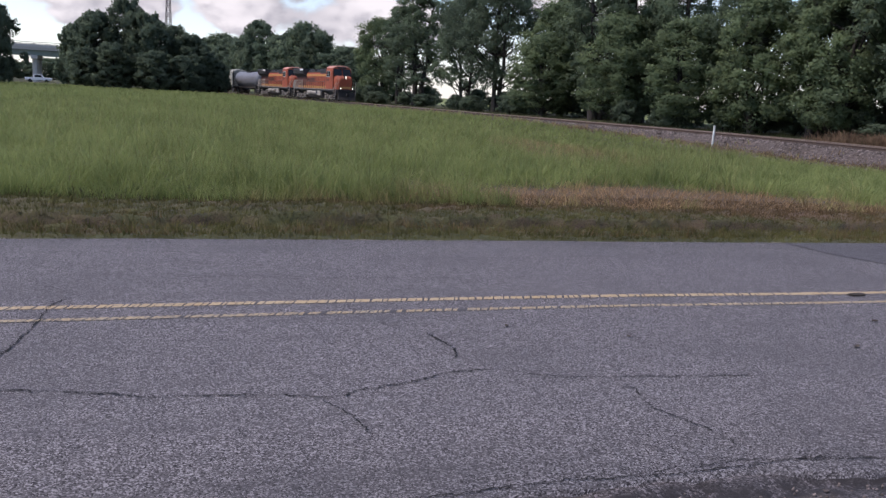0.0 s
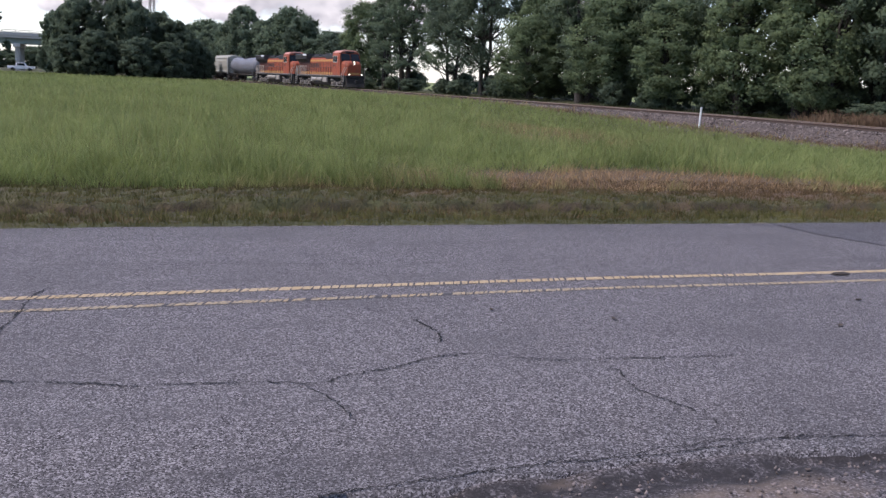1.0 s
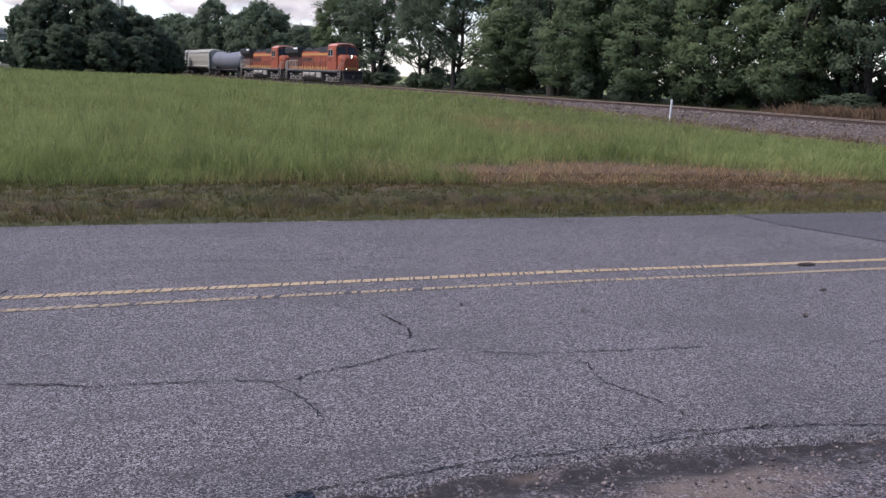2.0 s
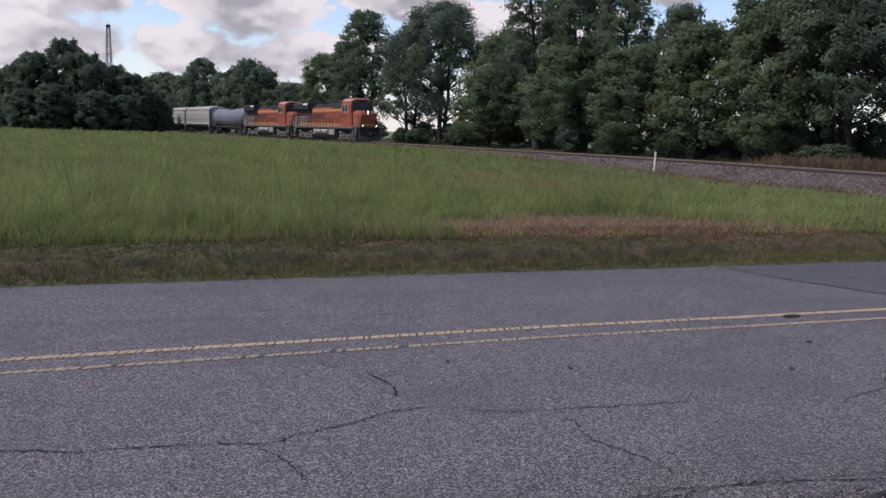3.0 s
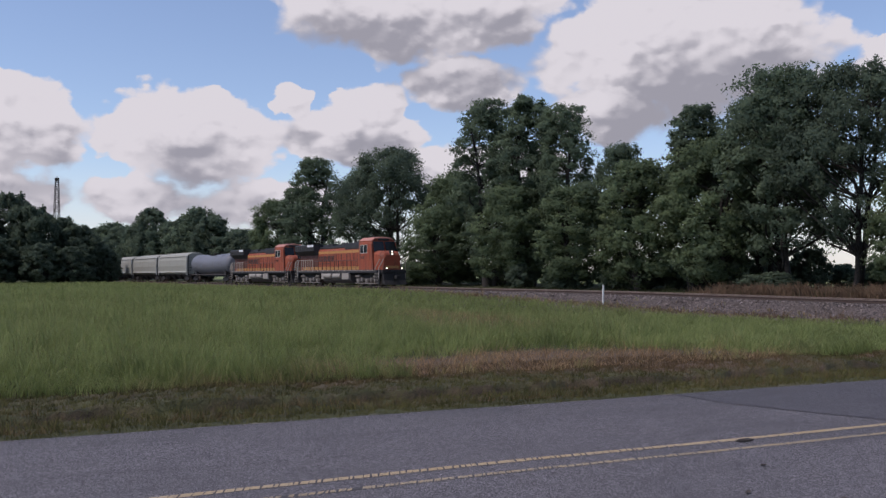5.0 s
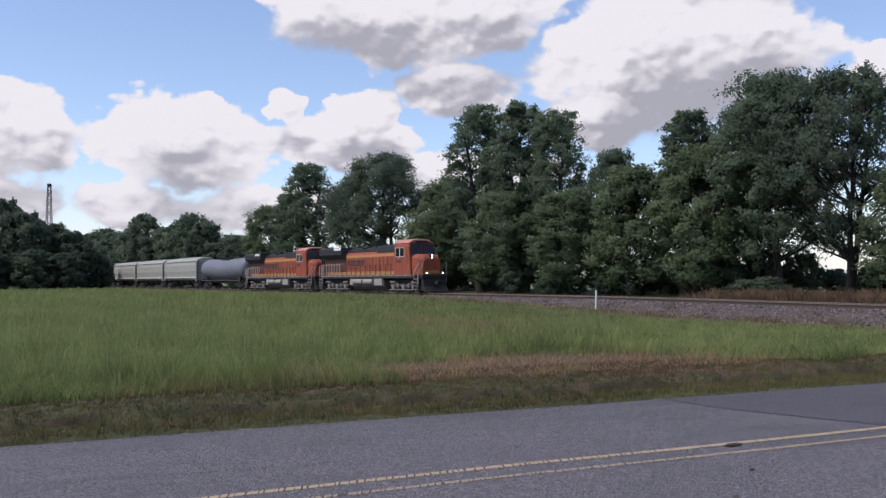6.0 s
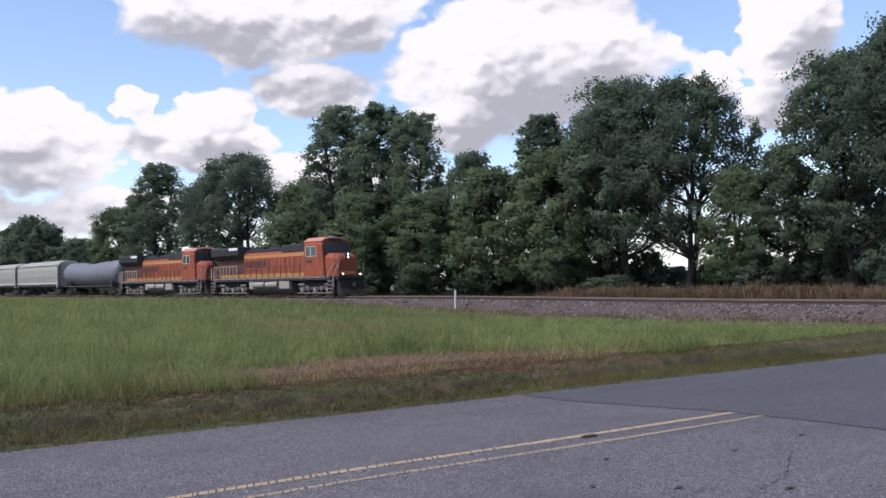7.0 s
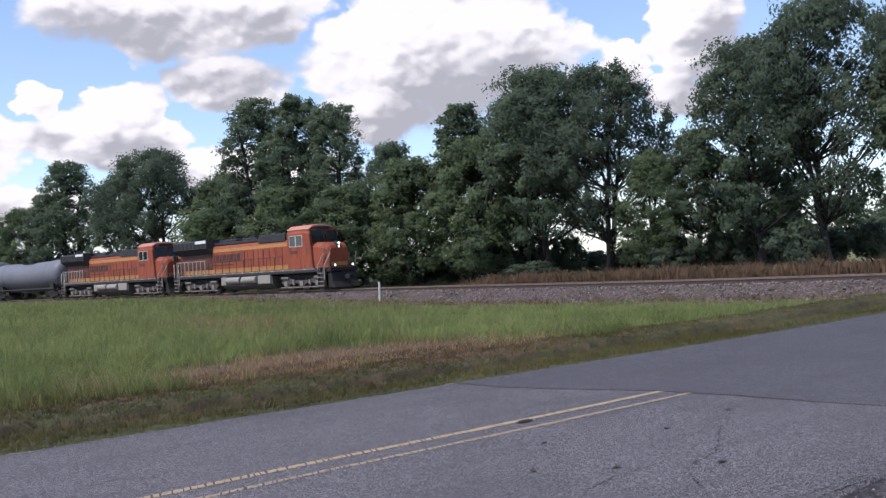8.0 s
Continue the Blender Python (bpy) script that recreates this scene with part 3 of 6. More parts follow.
def build_road():
    us = np.concatenate([np.arange(-160, -12, 4.0), np.arange(-12, 36, 0.07), np.arange(36, 72, 2.0)])
    lo = ragged(us, 3.14 - 0.1 * sm(us, 3, 6), 0.045, 5)
    hi = ragged(us, 0, 0.03, 6) + far_edge(us)
    tagged(new("road", strip(us, lo, hi, 0.0, 0.12, "road", M_ASPHALT)), "cracked old grey two-lane asphalt road", "road", kind="structure")
    ws = np.arange(3.0, 10.4, 0.05)
    # newer asphalt from the seam on
    start = np.interp(ws, [3.0, 4.3, 5.1, 6.3, 7.2, 7.9, 8.9, 9.4, 10.4], [8.75, 8.62, 8.46, 8.39, 8.22, 7.96, 7.55, 7.4, 7.3])
    start = ragged(ws, start, 0.03, 7)
    v, f = [], []
    steps = np.concatenate([np.linspace(0, 1, 30) ** 1.5])
    for i, w in enumerate(ws):
        for t in steps:
            u = start[i] + (62 - start[i]) * t
            e_lo, e_hi = 3.0, float(far_edge(u)) + 0.02
            v.append(road_at(u, e_lo + (e_hi - e_lo) * (w - 3.0) / 7.4, 0.006 + float(road_z(u))))
    n = len(steps)
    for i in range(len(ws) - 1):
        for j in range(n - 1):
            a = i * n + j
            f.append((a, a + 1, a + n + 1, a + n))
    tagged(new("road_patch", mesh_np("road_patch", [tuple(p) for p in v], f, M_NEW)), "darker newer asphalt overlay on the road", "road", kind="structure")
    us = np.concatenate([np.arange(-30, -2, 0.5), np.arange(-2, 9, 0.05), np.arange(9, 30, 0.4)])
    ws = np.concatenate([np.arange(-9, 1.5, 0.4), np.arange(1.5, 3.35, 0.04)])
    uu, ww = np.meshgrid(us, ws)
    lip = np.exp(-((ww - 3.06 + 0.06 * wave(uu, ww * 0, 23, 1.1) + 0.03 * wave(uu, ww * 0, 24, 0.3)) / 0.075) ** 2)
    z = -0.016 + 0.006 * wave(uu, ww, 21, 1.3) + 0.004 * wave(uu, ww, 22, 0.3) - 0.03 * lip
    p = np.stack([uu.ravel() * RU.x + ww.ravel() * RW.x, uu.ravel() * RU.y + ww.ravel() * RW.y, z.ravel()], -1)
    nx = len(us)
    i = (np.arange(len(ws) - 1)[:, None] * nx + np.arange(nx - 1)[None]).ravel()
    me = mesh_np("pavement", p, np.stack([i, i + 1, i + nx + 1, i + nx], -1), M_SHOULDER, True)
    rough = 0.25 * wave(uu, ww, 25, 0.5) + 0.2 * wave(uu, ww, 26, 0.17)
    right = sm(uu, 2.6, 4.2)
    # darkest in the groove, widening along the edge to the right
    tar = np.clip(lip + sm(uu, 0.2, 1.0) * np.exp(-((ww - 3.0) / (0.14 + 0.2 * right)) ** 2) * (0.7 + rough) + 0.15, 0, 1)
    dirt = np.clip(1.3 - ((uu - 2.35) / 0.5) ** 2 - ((ww - 2.78) / 0.16) ** 2 + rough, 0, 1) + np.clip(1.1 - ((uu - 1.6) / 0.13) ** 2 - ((ww - 3.1) / 0.05) ** 2 + rough, 0, 1)
    dirt = np.clip(dirt + sm(0.6 * wave(uu, ww, 27, 1.7) - (ww - 2.0) * 0.6, 0.3, 1.2), 0, 1)
    float_attr(me, "tar", tar.ravel())
    float_attr(me, "dirt", dirt.ravel())
    tagged(new("pavement", me), "worn gravelly asphalt shoulder with dirt patches", "road shoulder", kind="structure")


def bend(u):
    """The stripes sway a little across the road."""
    return 0.012 * math.sin(u * 0.7) + 0.035 * max(0, u - 5) / 3 - 0.03 * min(8, max(0, 3.5 - u))


def build_lines():
    """Two yellow centre stripes, split by shrinkage cracks across them."""
    for j, (w0, wid, mat, end) in enumerate(((6.60, 0.088, M_LINE, 8.32), (6.25, 0.07, M_LINE_WORN, 8.38))):
        r = np.random.RandomState(40 + j)
        u, v, f = -60.0, [], []
        while u < end:
            step = r.uniform(0.035, 0.095) if u < 5.2 else r.uniform(0.05, 0.22)
            if u < -6:
                step = 0.6
            gap = r.uniform(0.006, 0.018) if u < 5.2 else r.uniform(0.0, 0.012)
            if j and u < 3 and r.rand() < 0.05:
                u += step * 0.5
                continue
            b = min(u + step, end)
            sk = 0.03 + r.uniform(-0.007, 0.007)
            o = len(v)
            drift = bend(u)
            for uu, ww in ((u, w0 - wid / 2 + r.uniform(-.006, .006)), (b - gap, w0 - wid / 2 + r.uniform(-.006, .006)), (b - gap + sk, w0 + wid / 2), (u + sk, w0 + wid / 2 + r.uniform(-.006, .006))):
                v.append(road_at(uu, ww + drift, 0.004))
            f.append((o, o + 1, o + 2, o + 3))
            u = b
        # dark joints show between the flakes of paint
        us = np.arange(-3.0, 5.3, 0.05)
        lo, hi = ragged(us, w0 - wid * 0.46, 0.004, 50 + j), ragged(us, w0 + wid * 0.46, 0.004, 52 + j)
        bed = [tuple(road_at(a, b + bend(a), 0.002)) for a, l, h in zip(us, lo, hi) for b in (l, h)]
        tagged(new("trim", mesh_np("stripe_bed", bed, [(2 * i, 2 * i + 2, 2 * i + 3, 2 * i + 1) for i in range(len(us) - 1)], M_TAR)), "dark cracked bed under the centre line paint", "road marking", kind="structure")
        tagged(new("trim", mesh_np("lane_stripe", [tuple(p) for p in v], f, mat)), "cracked yellow centre line paint on asphalt", "road marking", kind="structure")


CRACKS = [  # u, w along each crack, with its width
    (0.016, [(-0.95, 4.72), (-0.5, 4.62), (-0.23, 4.52), (0.34, 4.48), (0.76, 4.38)]),
    (0.017, [(0.76, 4.38), (0.95, 4.51), (1.22, 4.57), (1.5, 4.73), (1.76, 4.75)]),
    (0.013, [(1.76, 4.75), (2.05, 4.6), (2.24, 4.55), (2.88, 4.51), (3.4, 4.45)]),
    (0.012, [(0.66, 4.4), (0.79, 4.12), (0.80, 4.02), (0.85, 3.82)]),
    (0.022, [(1.58, 5.6), (1.61, 5.45), (1.68, 5.2), (1.60, 4.98)]),
    (0.017, [(-0.86, 6.75), (-0.93, 6.5), (-0.96, 6.0), (-1.0, 5.6), (-1.06, 5.2), (-1.3, 4.9)]),
    (0.012, [(2.47, 4.4), (2.47, 4.28), (2.42, 3.98), (2.55, 3.7), (2.6, 3.4)]),
    (0.012, [(0.0, 7.4), (0.3, 7.48), (1.26, 7.40), (2.4, 7.35)]),
    (0.009, [(4.3, 4.15), (4.42, 4.25), (4.88, 4.38), (5.6, 4.4)]),
    (0.008, [(-1.2, 7.3), (-0.9, 6.95), (-0.85, 6.75)]),
    (0.007, [(1.3, 5.92), (1.36, 5.78), (1.45, 5.7)]),
    (0.010, [(5.0, 3.7), (5.3, 4.1), (6.0, 4.3), (6.9, 4.9)]),
    (0.012, [(0.5, 3.12), (1.0, 3.17), (1.6, 3.21), (2.1, 3.2), (2.9, 3.27), (3.6, 3.12), (4.6, 3.06), (5.5, 3.06), (6.6, 3.03)]),
    (0.008, [(1.9, 3.24), (2.5, 3.3), (3.2, 3.22), (4.4, 3.16), (6.0, 3.1)]),
    (0.010, [(-4.0, 8.6), (-2.0, 8.5), (-0.5, 8.65), (1.4, 8.55)]),
]


def build_cracks():
    for i, (wid, pts) in enumerate(CRACKS):
        r = np.random.RandomState(60 + i)
        line = []
        for (a, b), (c, d) in zip(pts, pts[1:]):
            n = max(2, int(math.hypot(c - a, d - b) / 0.018))
            for k in range(n):
                t = k / n
                line.append((a + (c - a) * t, b + (d - b) * t))
        line.append(pts[-1])
        line = np.array(line) + r.normal(0, 0.008, (len(line), 2)) + np.cumsum(r.normal(0, 0.01, (len(line), 2)), 0) * np.minimum(1, np.minimum(np.arange(len(line)), np.arange(len(line))[::-1]) / 8)[:, None] * 0.12 + 0.003 * np.sin(np.arange(len(line))[:, None] * r.uniform(0.5, 0.9, 2) + r.uniform(0, 6, 2))
        v, f = [], []
        for k, (u, w) in enumerate(line):
            d = line[min(k + 1, len(line) - 1)] - line[max(k - 1, 0)]
            d = d / (np.hypot(*d) + 1e-9)
            h = wid * (0.22 + 0.15 * math.sin(k * 0.31 + i) * math.sin(k * 0.11) + 0.3 * r.rand() ** 3) * min(1, 0.25 + k / 6, 0.25 + (len(line) - 1 - k) / 6)
            v.append(road_at(u - d[1] * h, w + d[0] * h, 0.0065))
            v.append(road_at(u + d[1] * h, w - d[0] * h, 0.0065))
            if k:
                o = 2 * k
                f.append((o - 2, o - 1, o + 1, o))
        tagged(new("trim", mesh_np("crack", [tuple(p) for p in v], f, M_CRACK)), "dark jagged crack in the asphalt", "road crack", kind="structure")


def scatter_stones(name, pos, size, mat, seed):
    """Many small angular stones in one mesh."""
    r = np.random.RandomState(seed)
    n = len(pos)
    base = np.array([(1, 0, 0), (-1, 0, 0), (0, 1, 0), (0, -1, 0), (0, 0, 1), (0, 0, -1)], float)
    tri = np.array([(0, 2, 4), (2, 1, 4), (1, 3, 4), (3, 0, 4), (2, 0, 5), (1, 2, 5), (3, 1, 5), (0, 3, 5)])
    sc = (np.asarray(size)[:, None] * r.uniform(0.55, 1.2, (n, 3)))[:, None, :]
    v = base[None] * sc * r.uniform(0.75, 1.2, (n, 6, 1))
    a, b = r.uniform(0, 6.28, n), r.uniform(-0.6, 0.6, n)
    x, y, z = v[..., 0].copy(), v[..., 1].copy(), v[..., 2].copy()
    ca, sa, cb, sb = np.cos(a)[:, None], np.sin(a)[:, None], np.cos(b)[:, None], np.sin(b)[:, None]
    x, z = x * cb - z * sb, x * sb + z * cb
    v = np.stack([x * ca - y * sa, x * sa + y * ca, z], -1) + np.asarray(pos)[:, None, :]
    f = (tri[None] + 6 * np.arange(n)[:, None, None]).reshape(-1, 3)
    return new(name, mesh_np(name, v.reshape(-1, 3), f, mat))


def build_litter():
    r = np.random.RandomState(9)
    n = 2600
    u, w = r.uniform(-3, 9, n), 3.05 - np.abs(r.normal(0, 0.75, n))
    p = np.stack([u * RU.x + w * RW.x, u * RU.y + w * RW.y, np.full(n, -0.012)], -1)
    tagged(scatter_stones("gravel", p, r.uniform(0.004, 0.014, n), M_STONE, 10), "loose gravel on the road shoulder", "gravel", kind="stuff")
    for i, (u, w, l, a) in enumerate(((5.08, 4.55, 0.05, 20), (4.6, 4.95, 0.045, 60), (5.7, 4.05, 0.05, 0), (3.0, 5.35, 0.035, 110), (6.5, 5.2, 0.05, 30), (5.35, 5.6, 0.04, 15), (2.2, 5.7, 0.03, 80), (7.6, 5.3, 0.06, 20))):
        bm = bmesh.new()
        ring = [bm.verts.new((l * (1 + 0.25 * math.sin(k * 2.3 + i)) * math.cos(k * 0.7854), 0.45 * l * math.sin(k * 0.7854), 0.006 + 0.008 * abs(math.cos(k * 0.7854 + i)))) for k in range(8)]
        mid = bm.verts.new((0, 0, 0.002))
        for k in range(8):
            bm.faces.new((ring[k], ring[(k + 1) % 8], mid))
        me = bpy.data.meshes.new("dry_leaf")
        bm.to_mesh(me)
        bm.free()
        me.materials.append(M_DRYLEAF)
        ob = new("dry_leaf", me)
        ob.matrix_world = Matrix.Translation(road_at(u, w, 0.003)) @ pose(0, 0, 0, 0, 0, a)
        tagged(ob, "curled dry brown leaf lying on asphalt", "leaf", "fallen leaves on the road")
    # a dark turtle, likely roadkill, between the stripes
    bm = bmesh.new()
    bmesh.ops.create_icosphere(bm, subdivisions=3, radius=1)
    for v in bm.verts:
        k = 1 + 0.35 * noise.noise(v.co * 2.3) + 0.15 * noise.noise(v.co * 6)
        v.co = Vector((v.co.x * 0.10 * k, v.co.y * 0.045 * k, max(-0.1, v.co.z) * 0.016 * k))
    me = bpy.data.meshes.new("rubber_scrap")
    bm.to_mesh(me)
    bm.free()
    me.materials.append(M_TURTLE)
    ob = new("rubber_scrap", me)
    ob.matrix_world = Matrix.Translation((3.94, 7.9, 0.009)) @ pose(0, 0, 0, 0, 0, 22)
    tagged(ob, "dark turtle, likely roadkill, lying between yellow centre lines", "debris")


build_ground()
build_verge()
build_road()
build_lines()
build_cracks()
build_litter()
# ---- shared builders ----
def part(name, bm, mat, parent, label="", m=None):
    me = bpy.data.meshes.new(name)
    bm.normal_update()
    bm.to_mesh(me)
    bm.free()
    me.materials.append(mat)
    ob = new(name, me)
    ob.parent = parent
    if m is not None:
        ob.matrix_basis = m
    if label:
        ob["label"] = label
    return ob


def share(name, ob, parent, m):
    """Another part on the same mesh."""
    o = new(name, ob.data)
    o.parent = parent
    o.matrix_basis = m
    if "label" in ob:
        o["label"] = ob["label"]
    return o


def box(bm, x0, x1, y0, y1, z0, z1, bevel=0.0):
    g = bmesh.ops.create_cube(bm, size=1, matrix=Matrix.LocRotScale(((x0 + x1) / 2, (y0 + y1) / 2, (z0 + z1) / 2), None, (abs(x1 - x0), abs(y1 - y0), abs(z1 - z0))))
    if bevel:
        es = list({e for v in g["verts"] for e in v.link_edges})
        bmesh.ops.bevel(bm, geom=es, offset=bevel, segments=2, affect="EDGES", profile=0.5)
    return bm


def rod(bm, a, b, r0, r1=None, seg=8):
    a, b = Vector(a), Vector(b)
    d = b - a
    m = Matrix.Translation((a + b) / 2) @ d.to_track_quat("Z", "Y").to_matrix().to_4x4()
    bmesh.ops.create_cone(bm, cap_ends=True, segments=seg, radius1=r0, radius2=r0 if r1 is None else r1, depth=d.length, matrix=m)
    return bm


def prism(bm, outline, y0, y1, bevel=0.0):
    """A solid with an outline in x, z, from y0 to y1."""
    a = [bm.verts.new((x, y0, z)) for x, z in outline]
    b = [bm.verts.new((x, y1, z)) for x, z in outline]
    n = len(outline)
    fs = [bm.faces.new(a), bm.faces.new(b[::-1])]
    for i in range(n):
        fs.append(bm.faces.new((a[i], b[i], b[(i + 1) % n], a[(i + 1) % n])))
    bmesh.ops.recalc_face_normals(bm, faces=fs)
    if bevel:
        bmesh.ops.bevel(bm, geom=list({e for f in fs for e in f.edges}), offset=bevel, segments=2, affect="EDGES", profile=0.5)
    return bm


def loft(bm, rings, cap=True):
    """Skin through rings of points of equal count."""
    vs = [[bm.verts.new(p) for p in r] for r in rings]
    n = len(rings[0])
    fs = []
    for a, b in zip(vs, vs[1:]):
        for i in range(n):
            fs.append(bm.faces.new((a[i], a[(i + 1) % n], b[(i + 1) % n], b[i])))
    if cap:
        fs += [bm.faces.new(vs[0][::-1]), bm.faces.new(vs[-1])]
    bmesh.ops.recalc_face_normals(bm, faces=fs)
    return bm


def thing(name, label, category, m, group="", kind=""):
    e = new(name)
    e.matrix_basis = m
    return tagged(e, label, category, group, kind)


# ---- railway track ----
def rail_drop(s):
    """The line falls a little towards the crossing."""
    return -0.15 * sm(s, 6, 34)



def build_track():
    root = thing("railway_track", "straight railway track on a raised ballast bed", "railway track", Matrix.Translation(T0) @ pose(0, 0, 0, 0, 0, T_ANGLE), kind="structure")
    s0, s1 = -420.0, 160.0
    # ballast bed with a bumpy face
    ss = np.concatenate([np.arange(s0, -25, 3.0), np.arange(-25, 62, 0.3), np.arange(62, s1, 3.0)])
    nn = np.array([-5.2, -4.0, -3.0, -2.2, -1.7, -0.9, 0.0, 0.9, 1.7, 2.2, 2.6, 3.0, 3.4, 3.9, 4.4, 5.2])
    a, b = np.meshgrid(ss, nn)
    z = (RAIL_Z - 0.23) - sm(np.abs(b), 1.9, 4.0) * 0.8 - 0.15 * (np.abs(b) > 4.3)
    r = np.random.RandomState(4)
    z = z + rail_drop(a) + r.normal(0, 0.018, z.shape) + 0.04 * wave(a, b, 31, 3.0) * (np.abs(b) > 2)
    n = len(ss)
    i = (np.arange(len(nn) - 1)[:, None] * n + np.arange(n - 1)[None]).ravel()
    me = mesh_np("ballast", np.stack([a.ravel(), -b.ravel(), z.ravel()], -1), np.stack([i, i + n, i + n + 1, i + 1], -1), M_BALLAST)
    ob = new("ballast", me)
    ob.parent = root
    ob["label"] = "grey-brown crushed stone ballast"
    # rails
    prof = [(-0.07, -0.17), (0.07, -0.17), (0.07, -0.155), (0.012, -0.135), (0.012, -0.045), (0.036, -0.03), (0.036, 0), (-0.036, 0), (-0.036, -0.03), (-0.012, -0.045), (-0.012, -0.135), (-0.07, -0.155)]
    for y in (-0.753, 0.753):
        bm = bmesh.new()
        loft(bm, [[(s, y + p[0], RAIL_Z + p[1] + float(rail_drop(s))) for p in prof] for s in (s0, 6, 10, 14, 18, 22, 26, 30, 34, s1)])
        rail = part("rail", bm, M_RAIL, root, "rusty steel rail")
        bm = bmesh.new()
        loft(bm, [[(s, y + q, RAIL_Z + e + float(rail_drop(s))) for q, e in ((-0.039, -0.034), (0.039, -0.034), (0.039, 0.003), (-0.039, 0.003))] for s in (s0, 6, 10, 14, 18, 22, 26, 30, 34, s1)])
        part("running_surface", bm, M_RAIL_TOP, rail, "polished rail head")
    # ties: single ones along the near stretch, the rest joined
    bm = bmesh.new()
    box(bm, -0.11, 0.11, -1.3, 1.3, -0.18, 0.0, 0.012)
    first = None
    for k in range(-50, 110):
        m = Matrix.Translation((k * 0.5 + r.normal(0, 0.015), r.normal(0, 0.03), RAIL_Z - 0.172 + float(rail_drop(k * 0.5)))) @ pose(0, 0, 0, 0, 0, r.normal(0, 0.8))
        if first is None:
            first = part("tie", bm, M_TIE, root, "", m)
        else:
            share("tie", first, root, m)
    v, f = [], []
    for k in range(-600, -50):
        o = len(v)
        for x, y, z in ((-.11, -1.3, 0), (.11, -1.3, 0), (.11, 1.3, 0), (-.11, 1.3, 0), (-.11, -1.3, -.15), (.11, -1.3, -.15), (.11, 1.3, -.15), (-.11, 1.3, -.15)):
            v.append((k * 0.5 + x, y, RAIL_Z - 0.172 + z))
        f += [(o, o + 1, o + 2, o + 3), (o, o + 4, o + 5, o + 1), (o + 2, o + 6, o + 7, o + 3)]
    ob = new("tie_row", mesh_np("tie_row", v, f, M_TIE))
    ob.parent = root
    ob["kind"] = "stuff"
    # loose stones on the near face
    n = 13000
    s = r.uniform(-18, 62, n)
    d = np.where(r.rand(n) < 0.8, r.uniform(0.9, 4.2, n), r.uniform(3.8, 7.0, n))
    zz = (RAIL_Z - 0.23) + rail_drop(s) - sm(np.abs(d), 1.9, 4.0) * 0.8
    gx, gy = T0.x + TD.x * s + TN.x * d, T0.y + TD.y * s + TN.y * d
    zz = np.where(d > 3.9, ground_z(gx, gy), zz)
    p = np.stack([gx, gy, zz + 0.01], -1)
    tagged(scatter_stones("ballast_stones", p, r.uniform(0.03, 0.075, n) * (1 + (r.rand(n) > 0.97) * 0.8), M_STONE, 8), "loose grey ballast stones beside the track", "ballast", kind="stuff")


def build_foot_weeds():
    """Dead and half-dead weeds creeping up the foot of the ballast."""
    r = np.random.RandomState(35)
    n = 16000
    s, d = r.uniform(-10, 56, n), r.uniform(2.7, 6.0, n)
    x, y = T0.x + TD.x * s + TN.x * d, T0.y + TD.y * s + TN.y * d
    k = r.rand(n) < sm(wave(x, y, 36, 2.4) + 0.5 * wave(x, y, 37, 0.7), 0.0, 0.8) * sm(d, 2.6, 3.8)
    x, y, d = x[k], y[k], d[k]
    z = np.maximum(ground_z(x, y), (RAIL_Z - 0.23) + rail_drop(s[k]) - sm(d, 1.9, 4.0) * 0.8 - 0.15 * (d > 4.3))
    blades("foot_weeds", x, y, r.uniform(0.12, 0.38, len(x)), 0.03 * r.uniform(0.6, 1.4, len(x)), M_WEED, "brown withered weeds at the foot of the ballast", 38, 0.8, z=z)


def build_post():
    p = Vector((16.3, 52.6, 0))
    z = float(ground_z(np.array(p.x), np.array(p.y)))
    root = thing("marker_post", "slim white painted marker post beside the track", "post", Matrix.Translation((p.x, p.y, z)) @ pose(0, 0, 0, 0, 1.5, 20))
    bm = bmesh.new()
    box(bm, -0.048, 0.048, -0.04, 0.04, -0.4, 0.82 - z, 0.012)
    part("post", bm, M_POST, root)
    bm = bmesh.new()
    box(bm, -0.053, 0.053, -0.045, 0.045, 0.82 - z, 0.85 - z, 0.01)
    part("cap", bm, M_POST, root)


build_track()
build_post()
# ---- the train: x ahead, z up from the rail ----
SPEED = 8.461
CARS = []      # root, metres behind the first centre
WHEELS = []    # wheelset, radius


def wheelset_bm(r):
    bm = bmesh.new()
    for y in (-0.753, 0.753):
        sgn = 1 if y > 0 else -1
        rod(bm, (0, y - 0.07, 0), (0, y + 0.07, 0), r, None, 24)
        rod(bm, (0, y - sgn * 0.09, 0), (0, y - sgn * 0.06, 0), r + 0.03, None, 24)
        rod(bm, (0, y + sgn * 0.07, 0), (0, y + sgn * 0.12, 0), 0.17, None, 12)
        for k in range(3):
            a = k * 2.094
            box(bm, math.cos(a) * r * .55 - .05, math.cos(a) * r * .55 + .05, y + sgn * .07, y + sgn * .085, math.sin(a) * r * .55 - .05, math.sin(a) * r * .55 + .05)
    rod(bm, (0, -0.7, 0), (0, 0.7, 0), 0.09)
    return bm


